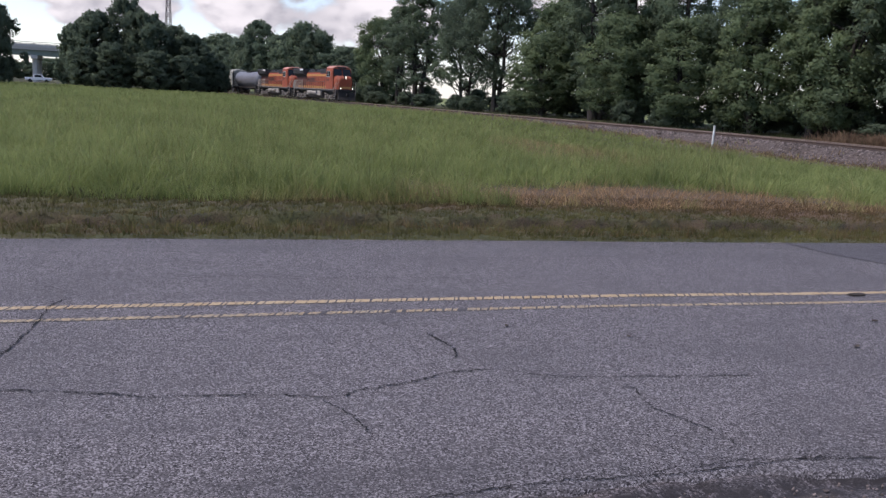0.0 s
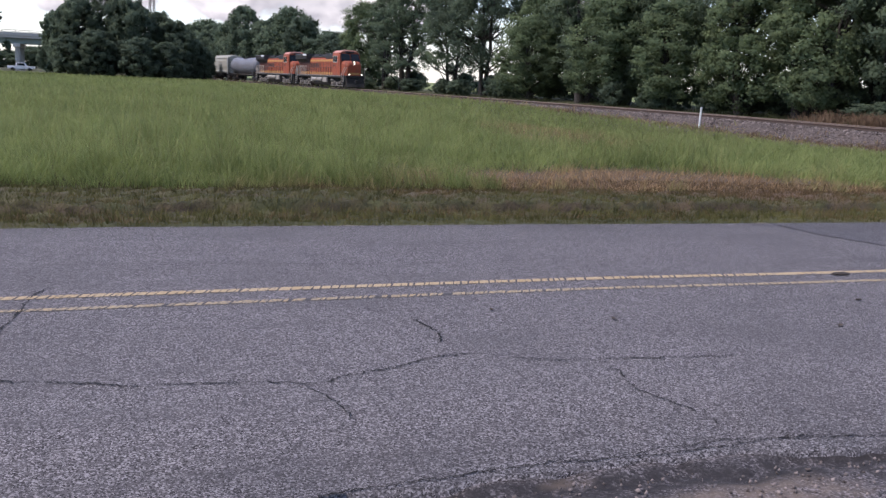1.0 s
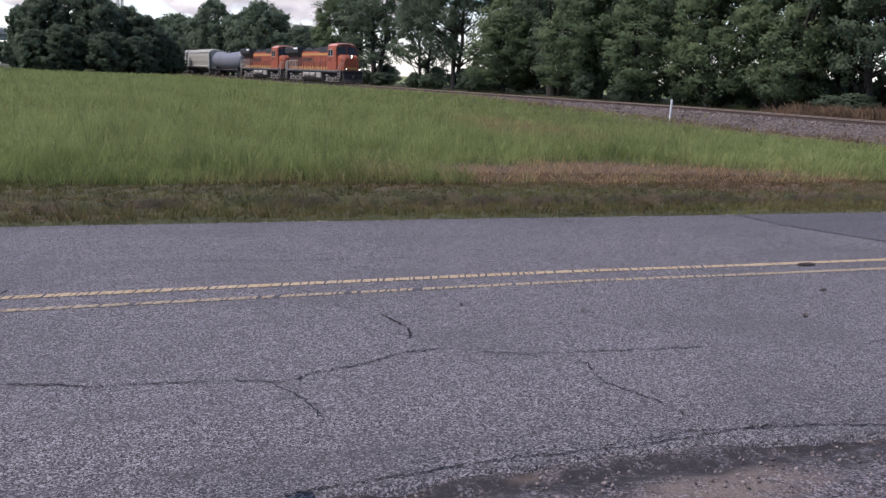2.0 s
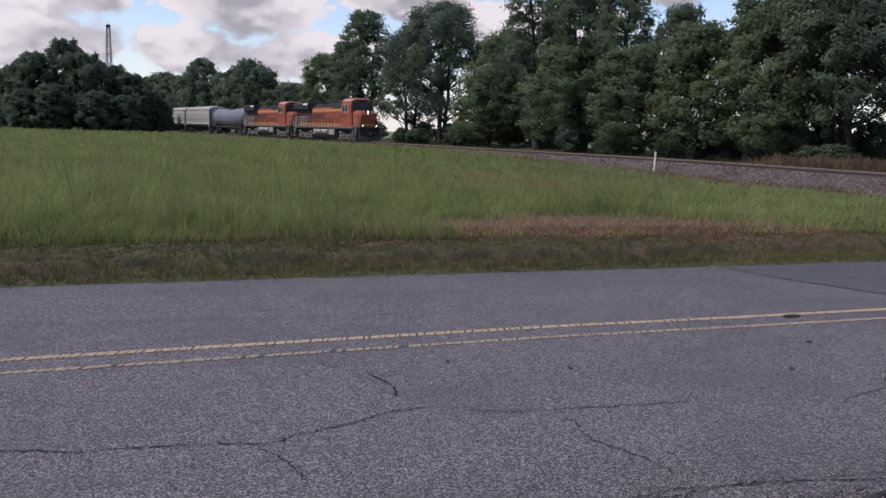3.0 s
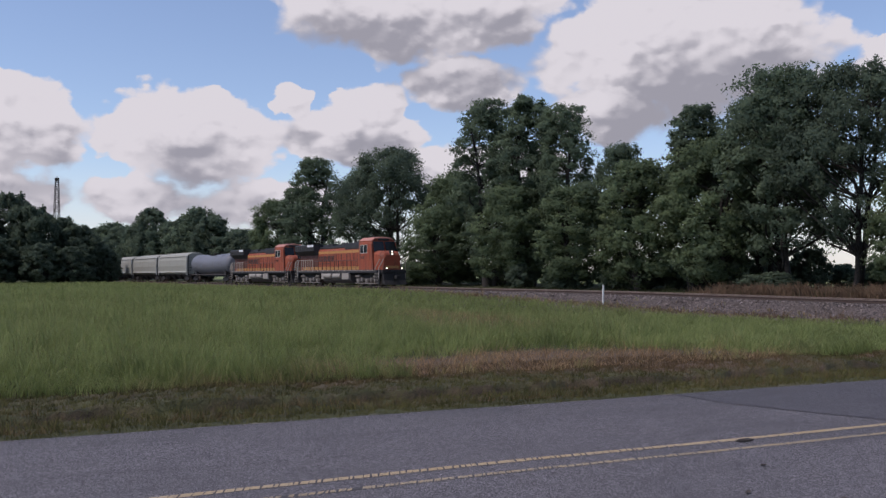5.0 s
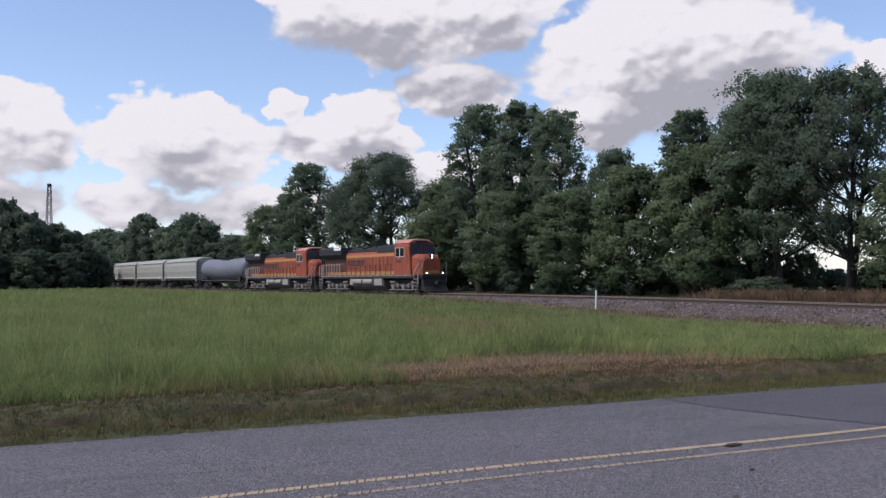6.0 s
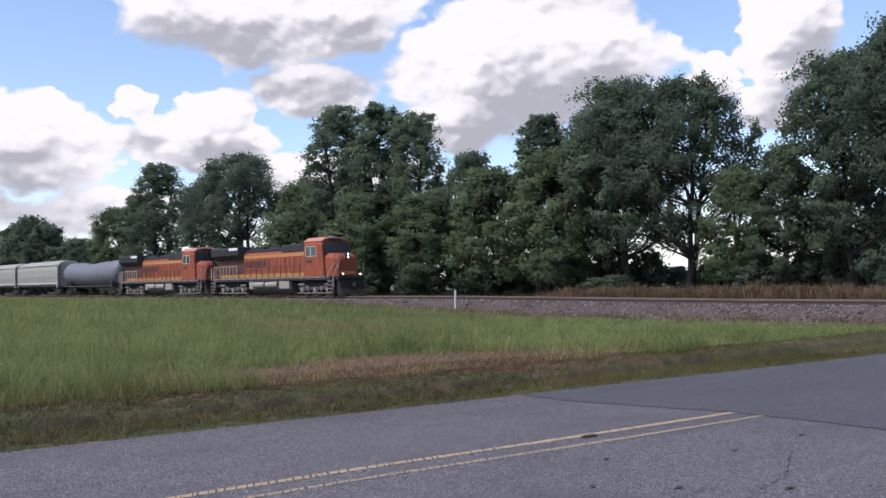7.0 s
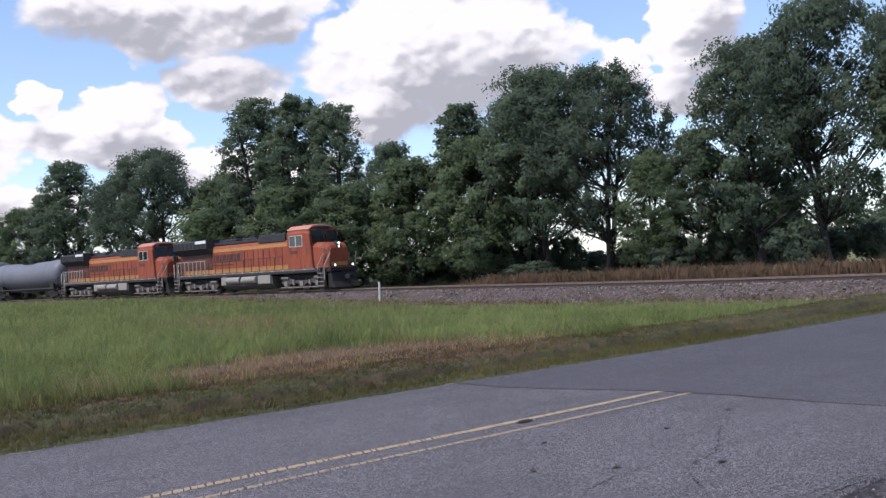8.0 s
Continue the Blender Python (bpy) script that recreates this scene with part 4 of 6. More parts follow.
def loco_truck(root, x):
    bm = bmesh.new()
    for y in (-1.12, 1.12):
        s = 1 if y > 0 else -1
        prism(bm, [(-2.5, 0.62), (-2.3, 0.86), (-1.2, 0.92), (-0.9, 0.78), (0.9, 0.78), (1.2, 0.92), (2.3, 0.86), (2.5, 0.62), (2.2, 0.42), (1.6, 0.42), (1.3, 0.56), (0.5, 0.56), (0.3, 0.42), (-0.3, 0.42), (-0.5, 0.56), (-1.3, 0.56), (-1.6, 0.42), (-2.2, 0.42)], y - 0.09, y + 0.09, 0.02)
    frame_ = part("truck", bm, M_UNDER, root, "dusty grey three-axle truck", Matrix.Translation((x, 0, 0)))
    bm = bmesh.new()
    for y in (-1.24, 1.24):
        for xx in (-1.85, 0, 1.85):
            box(bm, xx - 0.2, xx + 0.2, y - 0.08, y + 0.08, 0.34, 0.72, 0.03)
        for xx in (-0.95, 0.95):
            rod(bm, (xx, y, 0.45), (xx, y, 0.85), 0.11, None, 10)
        rod(bm, (-2.4, y, 0.98), (-1.5, y, 0.98), 0.09)
        rod(bm, (1.5, y, 0.98), (2.4, y, 0.98), 0.09)
        box(bm, -2.55, 2.55, y - 0.03, y + 0.03, 0.24, 0.32)
    part("journal_boxes", bm, M_DUST, frame_, "dusty journal boxes and springs")
    bm = bmesh.new()
    box(bm, -2.2, 2.2, -0.9, 0.9, 0.5, 1.2, 0.04)
    part("bolster", bm, M_UNDER_DARK, frame_)
    for xx in (-1.85, 0, 1.85):
        w = part("wheelset", wheelset_bm(0.53), M_WHEEL, frame_, "steel wheels", Matrix.Translation((xx, 0, 0.53)))
        w["radius"] = 0.53


def slanted_bars(x0, z0, h, widths, gap, lean, y):
    """Plain slanted blocks in the place of lettering."""
    bm = bmesh.new()
    x = x0
    for w in widths:
        prism(bm, [(x, z0), (x + w, z0), (x + w + lean, z0 + h), (x + lean, z0 + h)], y - 0.004, y + 0.004)
        x += w + gap
    return bm


def repeat(name, size, spots, mat, parent, label=""):
    """Alike small boxes at places x, y, each a part on one mesh."""
    bm = bmesh.new()
    box(bm, *size)
    first = None
    for x, y in spots:
        m = Matrix.Translation((x, y, 0))
        if first is None:
            first = part(name, bm, mat, parent, label, m)
        else:
            share(name, first, parent, m)


def build_loco():
    root = thing("locomotive", "orange diesel freight locomotive with black roof and lit headlamps", "locomotive", Matrix())
    # deck and side sill
    bm = bmesh.new()
    box(bm, -10.3, 9.2, -1.48, 1.48, 1.32, 1.62, 0.02)
    box(bm, -10.2, 9.0, -0.7, 0.7, 0.95, 1.32)
    part("deck", bm, M_BLACK, root, "black walkway deck")
    bm = bmesh.new()
    for y in (-1.486, 1.486):
        box(bm, -10.2, 8.6, y - 0.006, y + 0.006, 1.52, 1.60)
    part("sill_stripe", bm, M_DUST, root, "dusty stripe along the deck edge")
    repeat("reflector", (-0.125, 0.125, -0.009, 0.009, 1.515, 1.605), [(-9.47 + k * 1.3, y) for y in (-1.487, 1.487) for k in range(14)], M_RAILING, root, "pale reflector patch")
    # long hood
    hood = bmesh.new()
    ring = lambda x, hw, top: [(x, -hw, 1.62), (x, -hw, top - 0.28), (x, -hw + 0.10, top - 0.08), (x, -hw + 0.3, top), (x, hw - 0.3, top), (x, hw - 0.10, top - 0.08), (x, hw, top - 0.28), (x, hw, 1.62)]
    loft(hood, [ring(-10.15, 0.95, 3.95), ring(5.6, 0.95, 3.95)])
    h = part("hood", hood, M_ORANGE, root, "faded orange engine hood")
    bm = bmesh.new()
    for y in (-0.955, 0.955):
        box(bm, -5.2, 5.5, y - 0.006, y + 0.006, 3.4, 3.66)
        box(bm, -9.6, 5.5, y - 0.005, y + 0.005, 1.66, 2.0)
    part("yellow_band", bm, M_YELLOW, h, "dull yellow band")
    # dark red-brown side panels below the radiator overhang
    bm = bmesh.new()
    for y in (-0.956, 0.956):
        box(bm, -10.1, -5.45, y - 0.006, y + 0.006, 2.02, 3.4)
    part("sooty_panel", bm, M_RED_BROWN, h, "dark red-brown panel below the radiator")
    repeat("door_gap", (-0.06, 0.06, -0.009, 0.009, 2.05, 3.3), [(x, y) for y in (-0.959, 0.959) for x in (-0.75, 0.45, 1.75)], M_LETTER, h, "dark gap between hood doors")
    repeat("door_seam", (-0.022, 0.022, -0.008, 0.008, 1.95, 3.32), [(x, y) for y in (-0.958, 0.958) for x in (-8.6, -7.7, -6.8, -5.4, -0.3, 1.1, 2.6, 3.3, 4.2)], M_LETTER, h, "dark door seam")
    for y in (-0.962, 0.962):
        wd = [0.22, 0.42, 0.24, 0.5, 0.24, 0.56, 0.24, 0.4]
        bm = slanted_bars(-5.2, 2.55, 0.62, wd, 0.13, 0.16 if y < 0 else -0.16, y)
        part("lettering", bm, M_LETTER, h, "dark slanted lettering blocks")
        bm = bmesh.new()
        box(bm, -5.25, -2.4, y - 0.004, y + 0.004, 2.28, 2.36)
        part("lettering_underline", bm, M_LETTER, h)
    # black roof with fans, stacks and the winged radiator
    bm = bmesh.new()
    box(bm, -5.3, 5.1, -0.78, 0.78, 3.95, 4.18, 0.05)
    box(bm, -4.6, -2.2, -0.7, 0.7, 4.18, 4.38, 0.06)
    box(bm, -1.6, 0.4, -0.55, 0.55, 4.18, 4.34, 0.05)
    box(bm, 1.2, 4.6, -0.95, 0.95, 3.75, 4.42, 0.08)
    roof = part("roof", bm, M_BLACK, root, "sooty black roof")
    bm = bmesh.new()
    for x in (-3.9, -2.9):
        rod(bm, (x, 0, 4.36), (x, 0, 4.46), 0.42, None, 20)
    part("fan", bm, M_UNDER_DARK, roof)
    bm = bmesh.new()
    box(bm, -1.0, -0.3, -0.2, 0.2, 4.3, 4.55, 0.03)
    part("exhaust_stack", bm, M_UNDER_DARK, roof)
    bm = bmesh.new()
    for y in (-0.2, 0, 0.2):
        rod(bm, (2.0, y, 4.5), (2.5, y, 4.5), 0.04, 0.09, 10)
    box(bm, 1.95, 2.1, -0.25, 0.25, 4.4, 4.48)
    part("horn", bm, M_UNDER, roof)
    bm = bmesh.new()
    wing = [(-1.5, 3.72), (-1.55, 3.78), (-1.55, 4.38), (-1.45, 4.48), (1.45, 4.48), (1.55, 4.38), (1.55, 3.78), (1.5, 3.72), (0.97, 3.3), (-0.97, 3.3)]
    loft(bm, [[(x, y, z) for y, z in wing] for x in (-10.4, -5.25)])
    rad = part("radiator", bm, M_BLACK, root, "black overhanging radiator section")
    # white panels on the grille ends: light off the radiator edge, painted
    for y in (-1, 1):
        bm = bmesh.new()
        box(bm, -6.9, -5.3, y * 1.565 - 0.012, y * 1.565 + 0.012, 4.2, 4.44, 0.005)
        part("radiator_grille", bm, M_WHITE, rad, "radiator grille segment with its glint painted white")
    repeat("radiator_louvre", (-0.21, 0.21, -0.008, 0.008, 3.85, 4.32), [(-10.05 + k * 0.62, y) for y in (-1.553, 1.553) for k in range(8)], M_UNDER_DARK, rad)
    # cab
    bm = bmesh.new()
    cabr = lambda x, top, hw=1.5: [(x, -hw, 1.62), (x, -hw, top - 0.62), (x, -hw + 0.12, top - 0.32), (x, -hw + 0.55, top - 0.06), (x, -0.3, top), (x, 0.3, top), (x, hw - 0.55, top - 0.06), (x, hw - 0.12, top - 0.32), (x, hw, top - 0.62), (x, hw, 1.62)]
    rings = [cabr(5.55, 4.84), cabr(7.6, 4.84)]
    low = cabr(8.3, 4.74, 1.38)
    low = [(8.3 if z < 3.5 else 8.3 - 0.45 * (z - 3.5), y, z) for x, y, z in low]
    loft(bm, rings + [low])
    cab = part("cab", bm, M_ORANGE, root, "orange driver's cab")
    bm = bmesh.new()
    roofr = lambda x, top, hw: [(x, -hw, top - 0.36), (x, -hw + 0.46, top - 0.05), (x, -0.3, top + 0.02), (x, 0.3, top + 0.02), (x, hw - 0.46, top - 0.05), (x, hw, top - 0.36), (x, hw - 0.3, top - 0.2), (x, 0, top - 0.1), (x, -hw + 0.3, top - 0.2)]
    loft(bm, [roofr(5.45, 4.85, 1.46), roofr(7.6, 4.85, 1.46), roofr(7.9, 4.8, 1.38)])
    part("cab_roof", bm, M_ROOF_ORANGE, cab, "pinkish cab roof with sunlight put into its colour")
    for y in (-1.503, 1.503):
        for x0, x1 in ((5.85, 6.5), (6.6, 7.3)):
            bm = bmesh.new()
            box(bm, x0, x1, y - 0.006, y + 0.006, 3.3, 4.05, 0.0)
            part("side_window", bm, M_GLASS, cab, "dark side window")
            bm = bmesh.new()
            for a, b, c, d in ((x0 - .05, x1 + .05, 4.05, 4.09), (x0 - .05, x1 + .05, 3.25, 3.3), (x0 - .05, x0, 3.3, 4.05), (x1, x1 + .05, 3.3, 4.05)):
                box(bm, a, b, y - 0.012, y + 0.012, c, d)
            part("window_frame", bm, M_SILL, cab, "pale window frame")
    for y0, y1 in ((-1.3, -0.08), (0.08, 1.3)):
        bm = bmesh.new()
        f = [bm.verts.new(p) for p in ((8.36, y0, 3.4), (8.36, y1, 3.4), (7.96, y1 * 0.94, 4.4), (7.96, y0 * 0.94, 4.4))]
        bm.faces.new(f)
        bmesh.ops.solidify(bm, geom=bm.faces[:], thickness=0.03)
        part("windscreen", bm, M_GLASS, cab, "dark slanted windscreen")
    bm = bmesh.new()
    box(bm, 7.86, 7.98, -0.6, 0.6, 4.5, 4.7, 0.02)
    part("number_board", bm, M_BLACK, cab, "dark number board")
    repeat("number_bar", (-0.065, 0.065, -0.004, 0.004, 2.72, 2.98), [(6.06 + k * 0.2, y) for y in (-1.506, 1.506) for k in range(4)], M_LETTER, cab, "dull plain bar")
    bm = bmesh.new()
    box(bm, 5.9, 6.2, -0.2, 0.2, 4.86, 5.0, 0.03)
    part("antenna_box", bm, M_UNDER, cab)
    # short nose
    bm = bmesh.new()
    nose = lambda x, hw, top, bot=1.62: [(x, -hw, bot), (x, -hw, top - 0.35), (x, -hw + 0.25, top), (x, hw - 0.25, top), (x, hw, top - 0.35), (x, hw, bot)]
    loft(bm, [nose(8.2, 1.22, 3.5), nose(9.15, 1.14, 3.4), nose(9.5, 1.0, 3.22), nose(9.62, 0.9, 3.0)])
    ns = part("nose", bm, M_ORANGE, root, "orange sloping nose")
    bm = bmesh.new()
    box(bm, 9.35, 9.64, -0.2, 0.2, 3.0, 3.5, 0.03)
    hl = part("headlight_housing", bm, M_BLACK, ns)
    for z in (3.14, 3.37):
        bm = bmesh.new()
        rod(bm, (9.64, 0, z), (9.67, 0, z), 0.075, None, 14)
        part("headlight", bm, M_LAMP, ns, "lit headlamp")
    bm = bmesh.new()
    box(bm, 9.6, 9.635, -0.75, 0.75, 1.75, 2.0)
    part("nose_stripe", bm, M_YELLOW, ns)
    # front platform, pilot, ditch lights, steps, coupler
    bm = bmesh.new()
    box(bm, 9.2, 10.12, -1.3, 1.3, 1.3, 1.6, 0.04)
    prism(bm, [(9.7, 0.2), (10.45, 0.16), (10.2, 0.6), (10.05, 1.28), (9.7, 1.28)], -1.2, 1.2, 0.03)
    part("pilot", bm, M_UNDER_DARK, root, "black pilot with snow plough")
    for y in (-0.84, 0.84):
        bm = bmesh.new()
        rod(bm, (9.98, y, 1.76), (10.1, y, 1.76), 0.12, None, 14)
        dl = part("ditch_light_housing", bm, M_BLACK, root)
        bm = bmesh.new()
        rod(bm, (10.1, y, 1.76), (10.13, y, 1.76), 0.075, None, 14)
        part("ditch_light", bm, M_LAMP, dl, "lit ditch light")
    for x0 in (9.25, -10.2):
        for y in (-1.42, 1.42):
            bm = bmesh.new()
            box(bm, x0 - 0.34, x0 - 0.3, y - 0.1, y + 0.1, 0.25, 1.5)
            box(bm, x0 + 0.35, x0 + 0.39, y - 0.1, y + 0.1, 0.25, 1.5)
            box(bm, x0 - 0.31, x0 + 0.36, y - 0.1 * (1 if y > 0 else -1) - 0.01, y - 0.1 * (1 if y > 0 else -1) + 0.01, 0.28, 1.4)
            st = part("boarding_steps", bm, M_UNDER, root, "dusty boarding steps")
            for k in range(4):
                bm = bmesh.new()
                box(bm, x0 - 0.32, x0 + 0.37, y - 0.12, y + 0.12, 0.3 + 0.3 * k, 0.35 + 0.3 * k)
                part("tread", bm, M_TANKS, st, "pale step tread")
            bm = bmesh.new()
            q = 1 if x0 > 0 else -1
            for dx in (-0.34, 0.40):
                pts = [(x0 + dx, y * 1.04, 0.75), (x0 + dx, y * 1.04, 1.75), (x0 + dx + 0.2 * q, y * 0.96, 2.15), (x0 + dx + 0.45 * q, y * 0.85, 2.65)]
                for a, b in zip(pts, pts[1:]):
                    rod(bm, a, b, 0.042, None, 6)
            part("handrail", bm, M_RAILING, root, "pale bent handrail")
    for x, s in ((10.2, 1), (-10.4, -1)):
        bm = bmesh.new()
        box(bm, min(x, x + 0.65 * s), max(x, x + 0.65 * s), -0.12, 0.12, 0.78, 1.0, 0.03)
        box(bm, x + 0.45 * s - 0.2, x + 0.45 * s + 0.2, -0.2, 0.2, 0.72, 1.06, 0.05)
        part("coupler", bm, M_UNDER_DARK, root)
    # walkway railings
    for y in (-1.44, 1.44):
        bm = bmesh.new()
        for k in range(11):
            x = -5.2 + k * 1.0
            rod(bm, (x, y, 1.6), (x, y, 2.6), 0.032, None, 5)
        rod(bm, (-5.2, y, 2.6), (4.9, y, 2.6), 0.032, None, 5)
        part("railing", bm, M_RAILING_DARK, root, "dark walkway railing")
        bm = bmesh.new()
        for k in range(8):
            x = -10.1 + k * 0.62
            rod(bm, (x, y, 1.6), (x, y, 2.75), 0.045, None, 5)
        rod(bm, (-10.15, y, 2.75), (-5.6, y, 2.75), 0.035, None, 5)
        part("rear_railing", bm, M_RAILING, root, "pale railing round the radiator")
    # tank and air reservoirs
    bm = bmesh.new()
    loft(bm, [[(x, -1.3, 0.55), (x, -1.3, 1.2), (x, 1.3, 1.2), (x, 1.3, 0.55), (x, 0.9, 0.25), (x, -0.9, 0.25)] for x in (-3.4, 3.3)])
    tank = part("fuel_tank", bm, M_UNDER, root, "dusty grey fuel tank")
    for y in (-1.38, 1.38):
        for x0, x1 in ((-2.6, -0.75), (-0.45, 1.4)):
            bm = bmesh.new()
            rod(bm, (x0, y, 1.0), (x1, y, 1.0), 0.27, None, 16)
            part("air_reservoir", bm, M_TANKS, tank, "pale grey air reservoir")
        for x0, x1 in ((-3.4, -2.75), (1.6, 3.2)):
            bm = bmesh.new()
            box(bm, x0, x1, y - 0.1, y + 0.1, 0.65, 1.3, 0.03)
            part("equipment_box", bm, M_TANKS, tank, "pale dusty equipment box")
    for x in (-6.75, 6.75):
        loco_truck(root, x)
    return root


def freight_truck(root, x):
    bm = bmesh.new()
    for y in (-1.0, 1.0):
        prism(bm, [(-1.25, 0.5), (-1.1, 0.72), (-0.5, 0.85), (0.5, 0.85), (1.1, 0.72), (1.25, 0.5), (0.95, 0.36), (0.5, 0.3), (-0.5, 0.3), (-0.95, 0.36)], y - 0.08, y + 0.08, 0.02)
    box(bm, -0.2, 0.2, -1.0, 1.0, 0.5, 0.95)
    t = part("truck", bm, M_UNDER_DARK, root, "dark two-axle truck", Matrix.Translation((x, 0, 0)))
    for xx in (-0.89, 0.89):
        w = part("wheelset", wheelset_bm(0.46), M_WHEEL, t, "steel wheels", Matrix.Translation((xx, 0, 0.46)))
        w["radius"] = 0.46


def end_gear(root, half):
    for s in (1, -1):
        bm = bmesh.new()
        box(bm, min(s * (half - 1.4), s * half), max(s * (half - 1.4), s * half), -0.11, 0.11, 0.76, 1.0, 0.02)
        part("coupler", bm, M_UNDER_DARK, root)


def build_tank_car():
    root = thing("tank_car", "weathered grey railway tank car with a dipped top", "tank car", Matrix())
    half = 9.5
    rings = []
    n = 28
    for x, r in ((-8.6, 0.5), (-8.55, 0.9), (-8.4, 1.22), (-8.15, 1.40), (-7.8, 1.46), (-3.8, 1.47), (-0.45, 1.47), (0.45, 1.47), (3.8, 1.47), (7.8, 1.46), (8.15, 1.40), (8.4, 1.22), (8.55, 0.9), (8.6, 0.5)):
        z = 2.6 + 0.2 * (abs(x) / 8.5)
        rings.append([(x, r * math.sin(6.2832 * k / n), z + r * math.cos(6.2832 * k / n)) for k in range(n)])
    bm = bmesh.new()
    loft(bm, rings)
    for f in bm.faces:
        f.smooth = True
    b = part("tank", bm, M_TANKCAR, root, "grey welded tank barrel")
    for x in (-5.6, -2.8, 2.8, 5.6):
        bm = bmesh.new()
        z = 2.6 + 0.2 * abs(x) / 8.5
        rod(bm, (x - 0.03, 0, z), (x + 0.03, 0, z), 1.482, None, 28)
        part("weld_band", bm, M_TANKCAR, b)
    bm = bmesh.new()
    box(bm, -1.3, 1.3, -0.7, 0.7, 4.0, 4.06)
    rod(bm, (0, 0, 3.9), (0, 0, 4.3), 0.42, None, 16)
    for x in (-1.3, 0, 1.3):
        for y in (-0.7, 0.7):
            rod(bm, (x, y, 4.0), (x, y, 4.5), 0.02, None, 5)
    for y in (-0.7, 0.7):
        rod(bm, (-1.3, y, 4.5), (1.3, y, 4.5), 0.02, None, 5)
    part("manway_platform", bm, M_UNDER_DARK, root, "dark manway platform with rails")
    bm = bmesh.new()
    box(bm, -9.0, 9.0, -0.35, 0.35, 0.9, 1.2)
    for s in (-1, 1):
        box(bm, s * 8.9 - 0.15, s * 8.9 + 0.15, -1.4, 1.4, 0.95, 1.2)
        box(bm, s * 6.8 - 0.4, s * 6.8 + 0.4, -1.1, 1.1, 1.1, 1.7)
        for y in (-1.35, 1.35):
            rod(bm, (s * 8.9, y, 1.2), (s * 8.9, y, 2.3), 0.025, None, 5)
        rod(bm, (s * 8.9, -1.35, 2.3), (s * 8.9, 1.35, 2.3), 0.025, None, 5)
    part("underframe", bm, M_UNDER_DARK, root, "dark underframe with end rails")
    bm = bmesh.new()
    for y in (-1.4, 1.4):
        box(bm, -8.0, 8.0, y - 0.05, y + 0.05, 1.15, 1.24)
    part("side_rail", bm, M_UNDER, root, "grey side rail")
    for x in (-7.0, 7.0):
        freight_truck(root, x)
    end_gear(root, half)
    return root


def build_hopper():
    root = thing("hopper_car", "pale grey covered grain hopper car", "hopper car", Matrix(), "train of covered hopper cars")
    half = 9.0
    prof = [(-1.0, 1.2), (-1.42, 1.75), (-1.56, 2.6), (-1.55, 3.5), (-1.42, 4.1), (-1.15, 4.45), (-0.6, 4.62), (0.6, 4.62), (1.15, 4.45), (1.42, 4.1), (1.55, 3.5), (1.56, 2.6), (1.42, 1.75), (1.0, 1.2)]
    bm = bmesh.new()
    loft(bm, [[(x, y * k, 1.2 + (z - 1.2) * (1 if k == 1 else 0.985)) for y, z in prof] for x, k in ((-8.35, 0.97), (-8.2, 1), (8.2, 1), (8.35, 0.97))])
    b = part("body", bm, M_HOPPER, root, "pale grey curved-side body")
    bm = bmesh.new()
    for y in (-1, 1):
        box(bm, -8.0, 8.0, y * 1.5 - 0.05, y * 1.5 + 0.05, 4.08, 4.2)
        box(bm, -8.4, 8.4, y * 1.5 - 0.06, y * 1.5 + 0.06, 1.55, 1.75)
    for x in (-8.25, 8.25):
        for y in (-1.5, 1.5):
            box(bm, x - 0.08, x + 0.08, y - 0.07, y + 0.07, 1.1, 4.1)
    part("side_sill", bm, M_SILL, b, "pale sill and corner posts")
    bm = bmesh.new()
    box(bm, -7.4, 7.4, -0.3, 0.3, 4.62, 4.74, 0.02)
    part("hatch_cover", bm, M_HOPPER, b)
    for x in (-4.9, -1.65, 1.65, 4.9):
        bm = bmesh.new()
        loft(bm, [[(x - 1.5, -1.1, 1.25), (x + 1.5, -1.1, 1.25), (x + 1.5, 1.1, 1.25), (x - 1.5, 1.1, 1.25)], [(x - 0.4, -0.5, 0.45), (x + 0.4, -0.5, 0.45), (x + 0.4, 0.5, 0.45), (x - 0.4, 0.5, 0.45)]])
        part("discharge_gate", bm, M_UNDER_DARK, root, "dark discharge hopper")
    for s in (-1, 1):
        bm = bmesh.new()
        box(bm, s * 8.6 - 0.1, s * 8.6 + 0.1, -1.45, 1.45, 0.95, 1.3)
        for y in (-1.35, 1.35):
            box(bm, s * 8.6 - 0.05, s * 8.6 + 0.05, y - 0.05, y + 0.05, 1.3, 4.3)
        for z in (1.8, 2.3, 2.8, 3.3, 3.8):
            box(bm, s * 8.6 - 0.02, s * 8.6 + 0.02, -1.35, -0.9, z, z + 0.04)
        box(bm, s * 8.15 - 0.4, s * 8.15 + 0.4, -0.3, 0.3, 0.9, 1.5)
        part("end_frame", bm, M_UNDER_DARK, root, "dark end ladder frame")
    for x in (-6.9, 6.9):
        freight_truck(root, x)
    end_gear(root, half)
    return root


